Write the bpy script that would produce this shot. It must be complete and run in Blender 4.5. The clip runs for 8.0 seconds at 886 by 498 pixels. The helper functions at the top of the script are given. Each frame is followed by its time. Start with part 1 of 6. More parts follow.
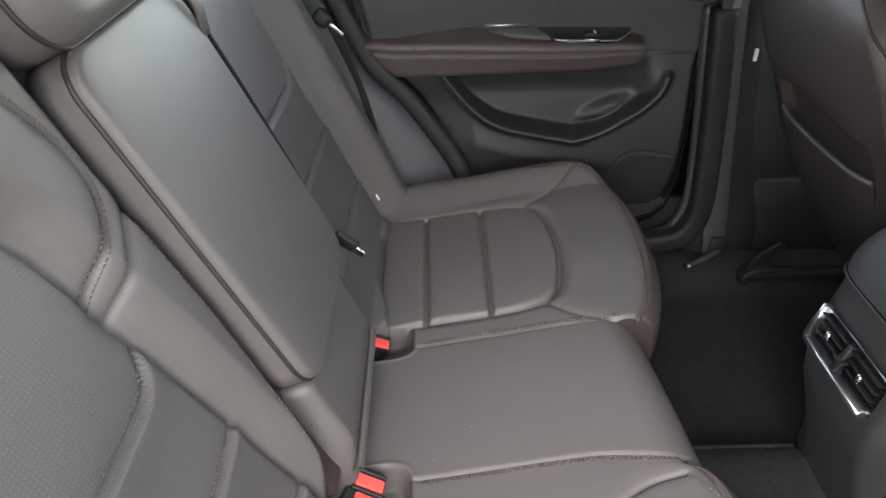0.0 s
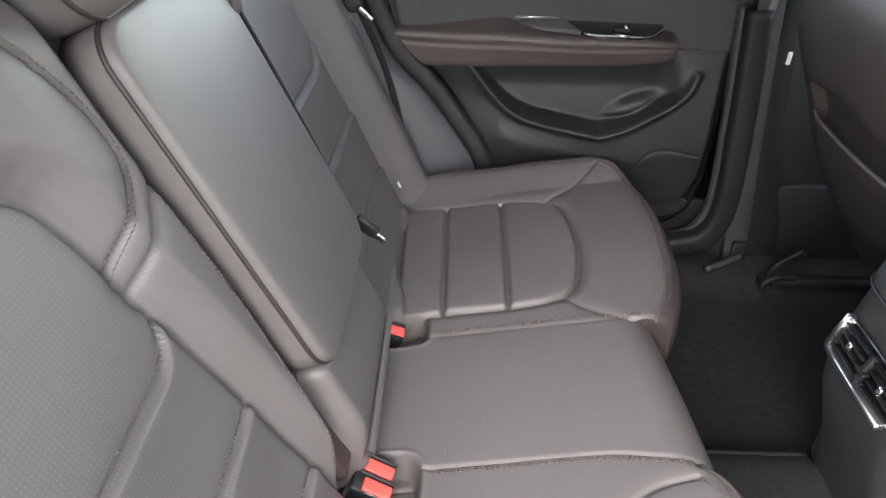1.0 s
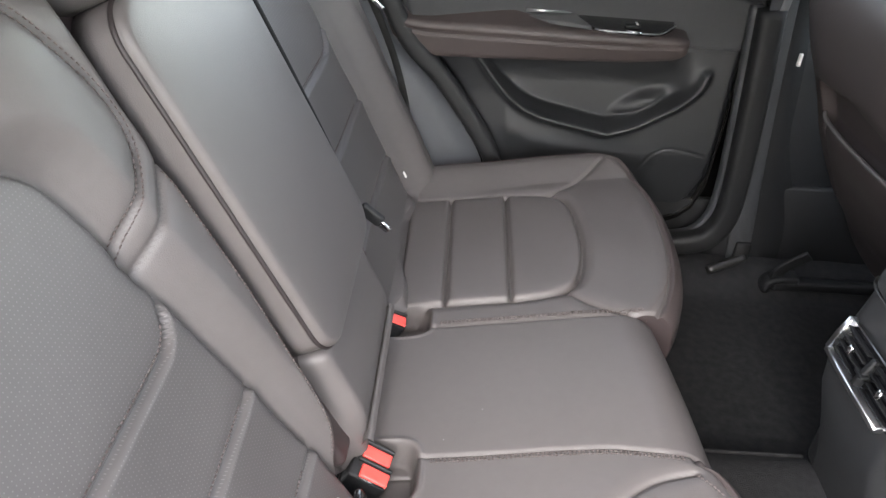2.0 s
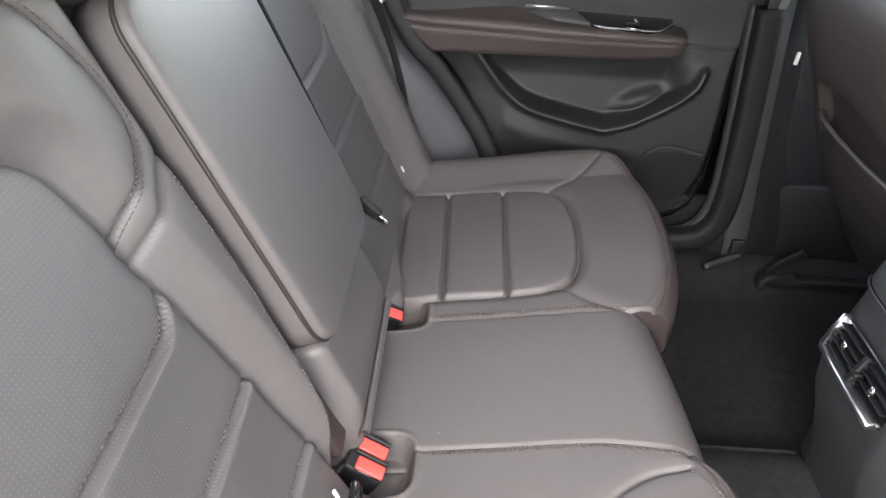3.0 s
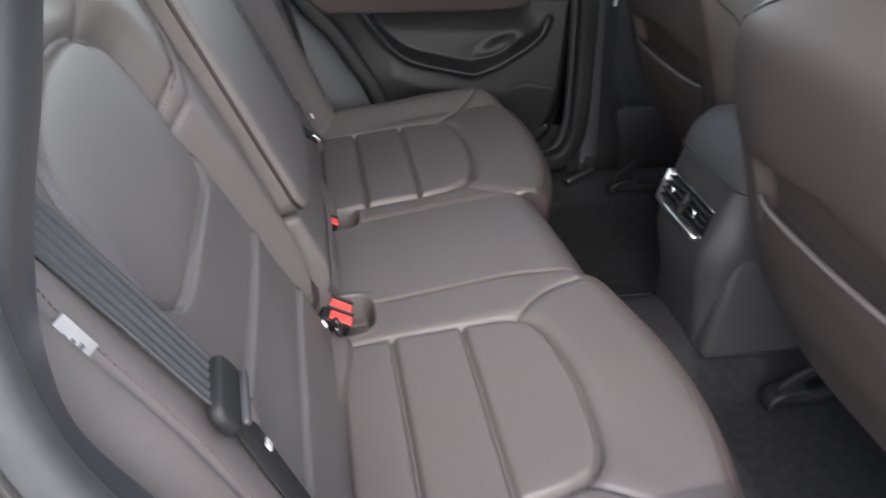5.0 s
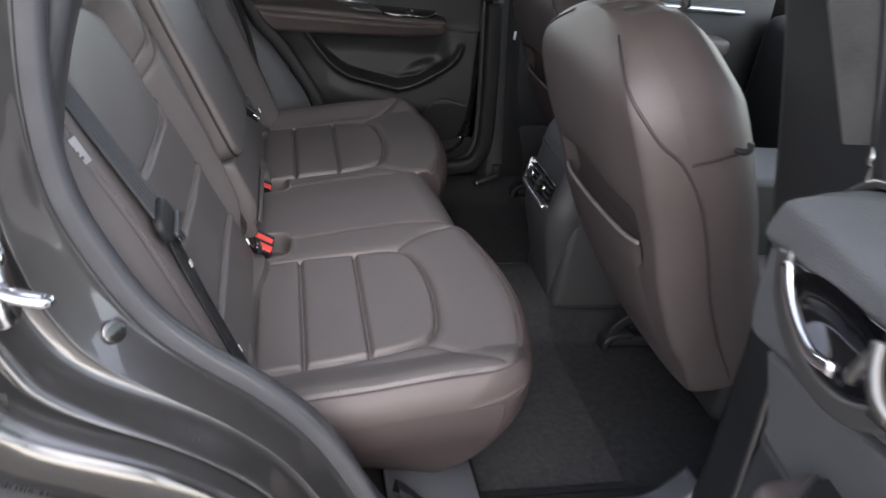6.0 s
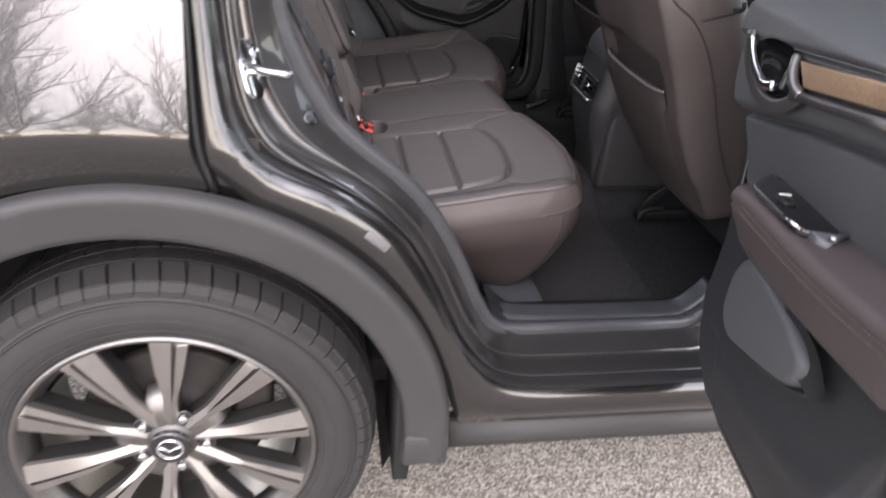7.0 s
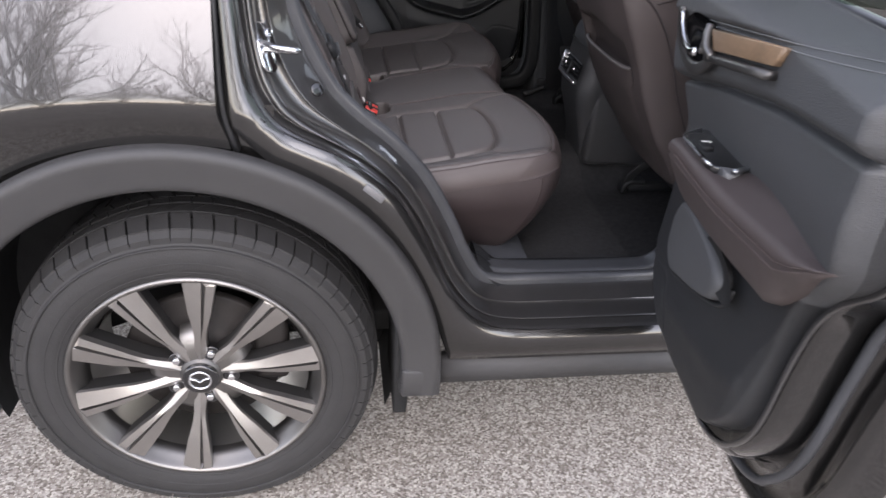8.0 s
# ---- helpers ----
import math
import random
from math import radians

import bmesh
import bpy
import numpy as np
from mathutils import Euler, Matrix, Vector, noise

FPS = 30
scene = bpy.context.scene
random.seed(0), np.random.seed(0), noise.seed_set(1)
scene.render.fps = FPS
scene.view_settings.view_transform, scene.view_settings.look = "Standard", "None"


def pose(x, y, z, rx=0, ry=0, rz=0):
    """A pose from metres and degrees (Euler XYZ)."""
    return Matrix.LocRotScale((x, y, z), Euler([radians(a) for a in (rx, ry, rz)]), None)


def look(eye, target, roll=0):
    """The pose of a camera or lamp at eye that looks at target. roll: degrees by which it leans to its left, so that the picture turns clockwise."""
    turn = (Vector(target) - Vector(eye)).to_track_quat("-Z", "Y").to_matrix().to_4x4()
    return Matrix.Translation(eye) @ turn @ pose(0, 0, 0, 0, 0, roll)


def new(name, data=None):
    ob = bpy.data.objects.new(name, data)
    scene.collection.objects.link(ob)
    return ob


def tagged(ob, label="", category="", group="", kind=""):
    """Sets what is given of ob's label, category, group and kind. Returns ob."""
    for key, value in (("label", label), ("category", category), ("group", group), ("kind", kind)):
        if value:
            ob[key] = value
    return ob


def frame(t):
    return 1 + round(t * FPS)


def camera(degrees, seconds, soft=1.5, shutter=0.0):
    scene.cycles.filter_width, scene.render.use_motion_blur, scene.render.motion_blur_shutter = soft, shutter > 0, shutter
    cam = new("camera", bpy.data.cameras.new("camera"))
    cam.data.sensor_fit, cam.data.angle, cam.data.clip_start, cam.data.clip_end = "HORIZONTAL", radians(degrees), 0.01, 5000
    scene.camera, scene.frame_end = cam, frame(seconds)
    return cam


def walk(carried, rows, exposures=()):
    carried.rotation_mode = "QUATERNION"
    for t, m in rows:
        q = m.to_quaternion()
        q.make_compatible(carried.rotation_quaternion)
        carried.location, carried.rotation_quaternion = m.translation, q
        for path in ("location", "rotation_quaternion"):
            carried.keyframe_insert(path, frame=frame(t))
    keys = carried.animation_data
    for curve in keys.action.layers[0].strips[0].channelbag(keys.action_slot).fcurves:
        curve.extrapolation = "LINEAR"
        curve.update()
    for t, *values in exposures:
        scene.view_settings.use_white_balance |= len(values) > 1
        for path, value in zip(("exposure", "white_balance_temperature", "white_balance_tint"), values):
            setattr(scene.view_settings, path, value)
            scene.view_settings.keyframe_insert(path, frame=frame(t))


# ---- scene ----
cam = camera(63.2, 8.0, shutter=0.35)
PATH = [
    (0, (0.495, -0.716, 1.44), (0.519, 0.958, 0.346), -0.6),
    (0.5, (0.486, -0.718, 1.434), (0.49, 0.95, 0.329), 1.0),
    (1, (0.486, -0.713, 1.435), (0.471, 0.948, 0.321), 1.5),
    (1.5, (0.485, -0.715, 1.431), (0.463, 0.94, 0.309), 2.5),
    (3, (0.482, -0.721, 1.431), (0.473, 0.924, 0.294), 3.9),
    (3.5, (0.485, -0.726, 1.432), (0.482, 0.916, 0.291), 4.3),
    (4, (0.483, -0.744, 1.445), (0.482, 0.896, 0.301), 4.2),
    (4.5, (0.44, -0.87, 1.454), (0.543, 0.779, 0.327), 3.8),
    (5, (0.368, -1.043, 1.416), (0.724, 0.591, 0.32), 3.7),
    (5.2, (0.371, -1.094, 1.419), (0.814, 0.522, 0.327), 5.5),
    (6.3, (0.447, -1.619, 1.46), (0.882, 0.089, 0.516), 8.0),
    (6.5, (0.423, -1.697, 1.442), (0.84, 0.015, 0.495), 7.5),
    (7, (0.272, -1.937, 1.388), (0.621, -0.245, 0.38), 5.5),
    (7.5, (0.205, -2.08, 1.406), (0.52, -0.401, 0.366), 5.0),
    (8, (0.296, -2.169, 1.411), (0.592, -0.466, 0.404), 4.2),
]
EXPOSURES = [(0.0, 3.66, 6900, 10), (0.5, 3.85, 6850, 12), (1.0, 4.04, 6850, 12), (3.0, 4.14, 6850, 13), (4.0, 4.13, 6850, 13), (4.5, 3.90, 6850, 15), (5.2, 3.38, 6800, 15), (6.3, 2.77, 6750, 15), (7.0, 2.62, 7000, 20), (8.0, 2.25, 6700, 18)]
walk(cam, [(t, look(eye, target, roll)) for t, eye, target, roll in PATH], EXPOSURES)

# ---- world and sun: a bright overcast day ----
SUN_UP, SUN_ROUND = 38.0, 188.0
world = bpy.data.worlds.new("overcast")
scene.world = world
world.use_nodes = True
wn, wl = world.node_tree.nodes, world.node_tree.links
sky = wn.new("ShaderNodeTexSky")
sky.sky_type, sky.sun_disc = "NISHITA", False
sky.sun_elevation, sky.sun_rotation = radians(SUN_UP), radians(SUN_ROUND)
sky.air_density, sky.dust_density, sky.ozone_density = 1.0, 0.7, 1.0
grey = wn.new("ShaderNodeHueSaturation")
grey.inputs["Saturation"].default_value = 0.48
wl.new(sky.outputs[0], grey.inputs["Color"])
wl.new(grey.outputs[0], wn["Background"].inputs["Color"])
wn["Background"].inputs["Strength"].default_value = 0.15
sun_data = bpy.data.lights.new("sun", "SUN")
sun_data.energy, sun_data.angle, sun_data.color = 0.5, radians(60), (1.0, 0.99, 0.97)
sun = new("sun", sun_data)
azimuth, height = radians(SUN_ROUND), radians(SUN_UP)
sun.matrix_world = look((0, 0, 0), (-math.sin(azimuth) * math.cos(height), -math.cos(azimuth) * math.cos(height), -math.sin(height)))


# ---- materials ----
def material(name, color, rough=0.5, metal=0.0, coat=0.0, vary=0.12, scale=8.0, bump=0.0, bump_scale=400.0, tone=None, spec=0.5, coat_rough=0.05):
    """A surface with a coarse and a fine variation of its colour and a fine relief."""
    m = bpy.data.materials.new(name)
    m.use_nodes = True
    n, l = m.node_tree.nodes, m.node_tree.links
    b = n["Principled BSDF"]
    b.inputs["Roughness"].default_value, b.inputs["Metallic"].default_value = rough, metal
    b.inputs["Coat Weight"].default_value, b.inputs["Coat Roughness"].default_value = coat, coat_rough
    b.inputs["Specular IOR Level"].default_value = spec
    tc = n.new("ShaderNodeTexCoord")
    big, small = n.new("ShaderNodeTexNoise"), n.new("ShaderNodeTexNoise")
    big.inputs["Scale"].default_value, small.inputs["Scale"].default_value = scale, scale * 14
    big.inputs["Detail"].default_value, small.inputs["Detail"].default_value = 3, 3
    l.new(tc.outputs["Object"], big.inputs["Vector"])
    l.new(tc.outputs["Object"], small.inputs["Vector"])
    add = n.new("ShaderNodeMix")
    add.inputs[0].default_value = 0.4
    l.new(big.outputs["Fac"], add.inputs[2])
    l.new(small.outputs["Fac"], add.inputs[3])
    ramp = n.new("ShaderNodeValToRGB")
    ramp.color_ramp.elements[0].position, ramp.color_ramp.elements[1].position = 0.3, 0.7
    dark = [c * (1 - vary) for c in color]
    lite = [min(1, c * (1 + vary)) for c in (tone or color)]
    ramp.color_ramp.elements[0].color, ramp.color_ramp.elements[1].color = (*dark, 1), (*lite, 1)
    l.new(add.outputs[0], ramp.inputs[0])
    l.new(ramp.outputs[0], b.inputs["Base Color"])
    rr = n.new("ShaderNodeMapRange")
    rr.inputs[3].default_value, rr.inputs[4].default_value = max(0.02, rough - 0.07), min(1, rough + 0.07)
    l.new(add.outputs[0], rr.inputs[0])
    l.new(rr.outputs[0], b.inputs["Roughness"])
    if bump:
        grain = n.new("ShaderNodeTexVoronoi")
        grain.inputs["Scale"].default_value = bump_scale
        l.new(tc.outputs["Object"], grain.inputs["Vector"])
        bm_ = n.new("ShaderNodeBump")
        bm_.inputs["Strength"].default_value, bm_.inputs["Distance"].default_value = bump, 0.002
        l.new(grain.outputs["Distance"], bm_.inputs["Height"])
        l.new(bm_.outputs[0], b.inputs["Normal"])
    return m


def perforated(name, color, rough, pitch=0.0043):
    """Leather pierced with rows of small holes; the rows run along the UV axes, which are in metres."""
    m = material(name, color, rough, 0, 0, 0.1, 6)
    n, l = m.node_tree.nodes, m.node_tree.links
    b = n["Principled BSDF"]
    uv, mul = n.new("ShaderNodeUVMap"), n.new("ShaderNodeVectorMath")
    mul.operation = "SCALE"
    mul.inputs["Scale"].default_value = 1 / pitch
    l.new(uv.outputs[0], mul.inputs[0])
    fr = n.new("ShaderNodeVectorMath")
    fr.operation = "FRACTION"
    l.new(mul.outputs[0], fr.inputs[0])
    dist = n.new("ShaderNodeVectorMath")
    dist.operation = "DISTANCE"
    dist.inputs[1].default_value = (0.5, 0.5, 0)
    l.new(fr.outputs[0], dist.inputs[0])
    hole = n.new("ShaderNodeMapRange")
    hole.interpolation_type = "SMOOTHSTEP"
    hole.inputs[1].default_value, hole.inputs[2].default_value = 0.09, 0.17
    l.new(dist.outputs["Value"], hole.inputs[0])
    bm_ = n.new("ShaderNodeBump")
    bm_.inputs["Strength"].default_value, bm_.inputs["Distance"].default_value = 0.25, 0.0006
    l.new(hole.outputs[0], bm_.inputs["Height"])
    l.new(bm_.outputs[0], b.inputs["Normal"])
    mix = n.new("ShaderNodeMix")
    mix.data_type = "RGBA"
    mix.inputs[6].default_value = (0.140, 0.130, 0.128, 1)
    ramp = [x for x in n if x.type == "VALTORGB"][0]
    l.new(ramp.outputs[0], mix.inputs[7])
    l.new(hole.outputs[0], mix.inputs[0])
    l.new(mix.outputs[2], b.inputs["Base Color"])
    return m


def aggregate(name):
    """Exposed-aggregate concrete: small pale, tan and dark stones in grey cement."""
    m = bpy.data.materials.new(name)
    m.use_nodes = True
    n, l = m.node_tree.nodes, m.node_tree.links
    b = n["Principled BSDF"]
    b.inputs["Roughness"].default_value = 0.85
    tc = n.new("ShaderNodeTexCoord")
    v = n.new("ShaderNodeTexVoronoi")
    v.inputs["Scale"].default_value = 175
    l.new(tc.outputs["Object"], v.inputs["Vector"])
    sep = n.new("ShaderNodeSeparateColor")
    l.new(v.outputs["Color"], sep.inputs[0])
    ramp = n.new("ShaderNodeValToRGB")
    el = ramp.color_ramp.elements
    el[0].position, el[0].color = 0.0, (0.105, 0.086, 0.070, 1)
    el[1].position, el[1].color = 1.0, (0.51, 0.470, 0.41, 1)
    for p, c in ((0.25, (0.19, 0.166, 0.144, 1)), (0.5, (0.27, 0.24, 0.21, 1)), (0.75, (0.365, 0.34, 0.305, 1))):
        k = el.new(p)
        k.color = c
    l.new(sep.outputs[0], ramp.inputs[0])
    big = n.new("ShaderNodeTexNoise")
    big.inputs["Scale"].default_value, big.inputs["Detail"].default_value = 1.4, 5
    l.new(tc.outputs["Object"], big.inputs["Vector"])
    wear = n.new("ShaderNodeMapRange")
    wear.inputs[1].default_value, wear.inputs[2].default_value, wear.inputs[3].default_value, wear.inputs[4].default_value = 0.3, 0.7, 0.8, 1.1
    l.new(big.outputs["Fac"], wear.inputs[0])
    edge = n.new("ShaderNodeTexVoronoi")
    edge.feature = "DISTANCE_TO_EDGE"
    edge.inputs["Scale"].default_value = 175
    l.new(tc.outputs["Object"], edge.inputs["Vector"])
    seam = n.new("ShaderNodeMapRange")
    seam.inputs[1].default_value, seam.inputs[2].default_value, seam.inputs[3].default_value = 0.0, 0.12, 0.8
    l.new(edge.outputs["Distance"], seam.inputs[0])
    mu = n.new("ShaderNodeMath")
    mu.operation = "MULTIPLY"
    l.new(wear.outputs[0], mu.inputs[0])
    l.new(seam.outputs[0], mu.inputs[1])
    mix = n.new("ShaderNodeVectorMath")
    mix.operation = "SCALE"
    l.new(ramp.outputs[0], mix.inputs[0])
    l.new(mu.outputs[0], mix.inputs["Scale"])
    l.new(mix.outputs[0], b.inputs["Base Color"])
    bp = n.new("ShaderNodeBump")
    bp.inputs["Strength"].default_value, bp.inputs["Distance"].default_value = 0.7, 0.004
    l.new(seam.outputs[0], bp.inputs["Height"])
    l.new(bp.outputs[0], b.inputs["Normal"])
    return m


def glass(name, tint=(0.55, 0.62, 0.6)):
    """A thin tinted pane: light passes straight through, the surface mirrors by Fresnel's law."""
    m = bpy.data.materials.new(name)
    m.use_nodes = True
    n, l = m.node_tree.nodes, m.node_tree.links
    n.remove(n["Principled BSDF"])
    clear, gloss, mix, lw = n.new("ShaderNodeBsdfTransparent"), n.new("ShaderNodeBsdfGlossy"), n.new("ShaderNodeMixShader"), n.new("ShaderNodeLayerWeight")
    clear.inputs["Color"].default_value = (*tint, 1)
    gloss.inputs["Roughness"].default_value = 0.01
    lw.inputs["Blend"].default_value = 0.5
    steep, share = n.new("ShaderNodeMath"), n.new("ShaderNodeMath")
    steep.operation, share.operation = "POWER", "MULTIPLY_ADD"
    steep.inputs[1].default_value = 4.5
    share.inputs[1].default_value, share.inputs[2].default_value = 0.9, 0.06
    l.new(lw.outputs["Facing"], steep.inputs[0])
    l.new(steep.outputs[0], share.inputs[0])
    l.new(share.outputs[0], mix.inputs[0])
    l.new(clear.outputs[0], mix.inputs[1])
    l.new(gloss.outputs[0], mix.inputs[2])
    l.new(mix.outputs[0], n["Material Output"].inputs["Surface"])
    return m


LEATHER = material("brown leather", (0.089, 0.080, 0.078), 0.49, spec=0.44, vary=0.08, scale=5, bump=0.10, bump_scale=900)
LEATHER_PERF = perforated("perforated brown leather", (0.088, 0.080, 0.078), 0.50)
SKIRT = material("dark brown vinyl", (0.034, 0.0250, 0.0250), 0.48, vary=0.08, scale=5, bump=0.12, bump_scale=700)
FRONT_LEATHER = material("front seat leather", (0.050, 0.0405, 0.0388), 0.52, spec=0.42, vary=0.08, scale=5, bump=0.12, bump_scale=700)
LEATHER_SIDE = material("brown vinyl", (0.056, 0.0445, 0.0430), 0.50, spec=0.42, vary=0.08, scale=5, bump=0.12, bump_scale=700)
PIPING = material("dark piping", (0.016, 0.0115, 0.0115), 0.55)
THREAD = material("brown thread", (0.100, 0.077, 0.073), 0.7, vary=0.2, scale=60)
THREAD_GREY = material("grey thread", (0.16, 0.165, 0.17), 0.7, vary=0.2, scale=60)
BLACK = material("black moulded plastic", (0.0125, 0.0130, 0.0140), 0.5, spec=0.32, bump=0.25, bump_scale=900, vary=0.15)
BLACK_SOFT = material("soft black trim", (0.0165, 0.0175, 0.0190), 0.42, spec=0.5, bump=0.3, bump_scale=700, vary=0.12)
PAD = material("charcoal padded vinyl", (0.051, 0.0525, 0.055), 0.55, bump=0.35, bump_scale=600, vary=0.1)
GREY_TRIM = material("slate grey side trim", (0.050, 0.053, 0.059), 0.5, bump=0.2, bump_scale=800, vary=0.08)
GLOSS = material("piano black", (0.006, 0.006, 0.007), 0.08, coat=1.0)
CARPET = material("black carpet", (0.030, 0.0305, 0.032), 0.95, vary=0.35, scale=60, bump=0.8, bump_scale=900, spec=0.1)
MAT = material("black floor mat", (0.038, 0.038, 0.0395), 0.95, vary=0.3, scale=90, bump=0.8, bump_scale=700, spec=0.1)
CHROME = material("bright chrome", (0.75, 0.76, 0.78), 0.12, 1.0, vary=0.03)
BRUSHED = material("brushed chrome", (0.80, 0.80, 0.82), 0.34, 1.0, vary=0.04)
SATIN = material("satin metal", (0.42, 0.43, 0.44), 0.33, 1.0, vary=0.05)
RED = material("red buckle button", (0.75, 0.075, 0.06), 0.35, vary=0.06)
PAINT = material("dark grey metallic paint", (0.056, 0.0545, 0.0535), 0.20, 0.9, coat=1.0, vary=0.03, scale=40, coat_rough=0.02)
# the body paint again, its base lightened in place of sky mirrored in the jamb
PAINT_INNER = material("dark grey paint lightened for mirrored sky", (0.085, 0.083, 0.083), 0.30, 0.75, coat=1.0, vary=0.06, scale=40, coat_rough=0.035, bump=0.02, bump_scale=300)
CLADDING = material("unpainted grey cladding", (0.030, 0.0295, 0.030), 0.5, bump=0.35, bump_scale=900, vary=0.12)
RUBBER = material("tyre rubber", (0.017, 0.0165, 0.0165), 0.7, vary=0.25, scale=25, bump=0.2, bump_scale=300)
SEAL = material("door seal rubber", (0.040, 0.042, 0.046), 0.30, vary=0.15, scale=20)
LIP_METAL = material("dull rim lip", (0.20, 0.193, 0.186), 0.42, 1.0, vary=0.06, scale=20)
ALLOY = material("machined alloy", (0.36, 0.345, 0.330), 0.38, 0.95, vary=0.06, scale=20)
ALLOY_DARK = material("gunmetal alloy", (0.095, 0.092, 0.09), 0.42, 0.8, vary=0.1, scale=20)
IRON = material("brake iron", (0.020, 0.017, 0.0155), 0.65, 0.3, vary=0.35, scale=30)
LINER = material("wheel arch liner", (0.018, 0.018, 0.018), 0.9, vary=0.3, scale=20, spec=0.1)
CONSOLE = material("charcoal console plastic", (0.034, 0.0345, 0.036), 0.44, spec=0.5, bump=0.25, bump_scale=900, vary=0.12)
WOOD = material("brown wood veneer", (0.15, 0.098, 0.060), 0.42, vary=0.25, scale=14, tone=(0.20, 0.132, 0.082))
WEBBING = material("dark webbing", (0.036, 0.038, 0.041), 0.7, vary=0.15, scale=200, bump=0.4, bump_scale=1200)
CUP_GREY = material("grey moulded plastic", (0.11, 0.11, 0.113), 0.5, vary=0.06)
PALE = material("white plastic", (0.75, 0.74, 0.72), 0.4, vary=0.04)
LABEL = material("white woven label", (0.26, 0.256, 0.26), 0.8, vary=0.1, scale=80)
LABEL_INK = material("grey label print", (0.08, 0.08, 0.085), 0.8)
# out of view; its pale tone is chosen to bounce light down onto the seats
HEADLINER = material("unseen headlining, pale to reflect fill light", (0.62, 0.62, 0.61), 0.9, vary=0.05, scale=30)
GROUND = aggregate("exposed aggregate concrete")
BARK = material("grey bark", (0.09, 0.08, 0.07), 0.9, vary=0.3, scale=6)
PANE = glass("tinted glass", (0.375, 0.435, 0.38))
PANE_LIGHT = glass("lightly tinted glass", (0.84, 0.89, 0.86))
CLEAR = glass("clear glass", (0.90, 0.94, 0.92))


# ---- mesh helpers ----
def part(name, data, mat, parent=None, label="", smooth=True):
    """Links a bmesh or a mesh as one object, under a thing or a part where one is given."""
    if isinstance(data, bmesh.types.BMesh):
        me = bpy.data.meshes.new(name)
        data.to_mesh(me)
        data.free()
    else:
        me = data
    ob = new(name, me)
    for one in mat if isinstance(mat, (list, tuple)) else (mat,):
        if one.name not in me.materials:
            me.materials.append(one)
    if smooth:
        me.shade_smooth()
    if parent:
        ob.parent = parent
        ob.matrix_parent_inverse = placed(parent).inverted()
    if label:
        ob["label"] = label
    return ob


def placed(ob):
    """Where an object stands, from its own pose and its parents'."""
    return placed(ob.parent) @ ob.matrix_parent_inverse @ ob.matrix_basis if ob.parent else ob.matrix_basis.copy()


def holder(name, parent, label=""):
    """An Empty under a thing, for a part that has pieces of its own."""
    ob = new(name)
    ob.parent = parent
    ob.matrix_parent_inverse = placed(parent).inverted()
    if label:
        ob["label"] = label
    return ob


def thing(name, label, category, group="", at=(0, 0, 0)):
    ob = new(name)
    ob.empty_display_size = 0.1
    ob.location = at
    return tagged(ob, label, category, group)


def sheet(name, P, uv=None, flip=False, wrap=False):
    """A mesh from a grid of places, rows by columns; wrap joins the last column to the first."""
    P = np.asarray(P, float)
    nu, nv = P.shape[:2]
    idx = np.arange(nu * nv).reshape(nu, nv)
    if wrap:
        idx = np.concatenate([idx, idx[:, :1]], 1)
    f = np.stack([idx[:-1, :-1], idx[1:, :-1], idx[1:, 1:], idx[:-1, 1:]], -1).reshape(-1, 4)
    if flip:
        f = f[:, ::-1]
    me = bpy.data.meshes.new(name)
    me.from_pydata(P.reshape(-1, 3).tolist(), [], f.tolist())
    if uv is not None:
        lay = me.uv_layers.new(name="UVMap")
        flat = np.asarray(uv, float).reshape(-1, 2)[f.reshape(-1)]
        lay.data.foreach_set("uv", flat.ravel())
    me.update()
    return me


def joined(name, chunks):
    """One mesh from several (verts, faces)."""
    vs, fs, n = [], [], 0
    for v, f in chunks:
        vs += [tuple(p) for p in v]
        fs += [tuple(i + n for i in q) for q in f]
        n += len(v)
    me = bpy.data.meshes.new(name)
    me.from_pydata(vs, [], fs)
    me.update()
    return me


def curve(points, n=60):
    """A smooth line through the points, evenly resampled."""
    p = np.array(points, float)
    p = np.vstack([2 * p[0] - p[1], p, 2 * p[-1] - p[-2]])
    out = []
    for i in range(1, len(p) - 2):
        t = np.linspace(0, 1, 24, endpoint=False)[:, None]
        a, b, c, d = p[i - 1], p[i], p[i + 1], p[i + 2]
        out.append(0.5 * (2 * b + (c - a) * t + (2 * a - 5 * b + 4 * c - d) * t**2 + (3 * b - a - 3 * c + d) * t**3))
    out = np.vstack(out + [p[-2:-1]])
    s = np.r_[0, np.cumsum(np.linalg.norm(np.diff(out, axis=0), axis=1))]
    q = np.linspace(0, s[-1], n)
    return np.stack([np.interp(q, s, out[:, k]) for k in range(out.shape[1])], 1)


def frames_along(line, up):
    t = np.gradient(line, axis=0)
    t /= np.linalg.norm(t, axis=1)[:, None] + 1e-9
    u = np.asarray(up, float) * np.ones_like(line)
    side = np.cross(t, u)
    side /= np.linalg.norm(side, axis=1)[:, None] + 1e-9
    return t, side, np.cross(side, t)


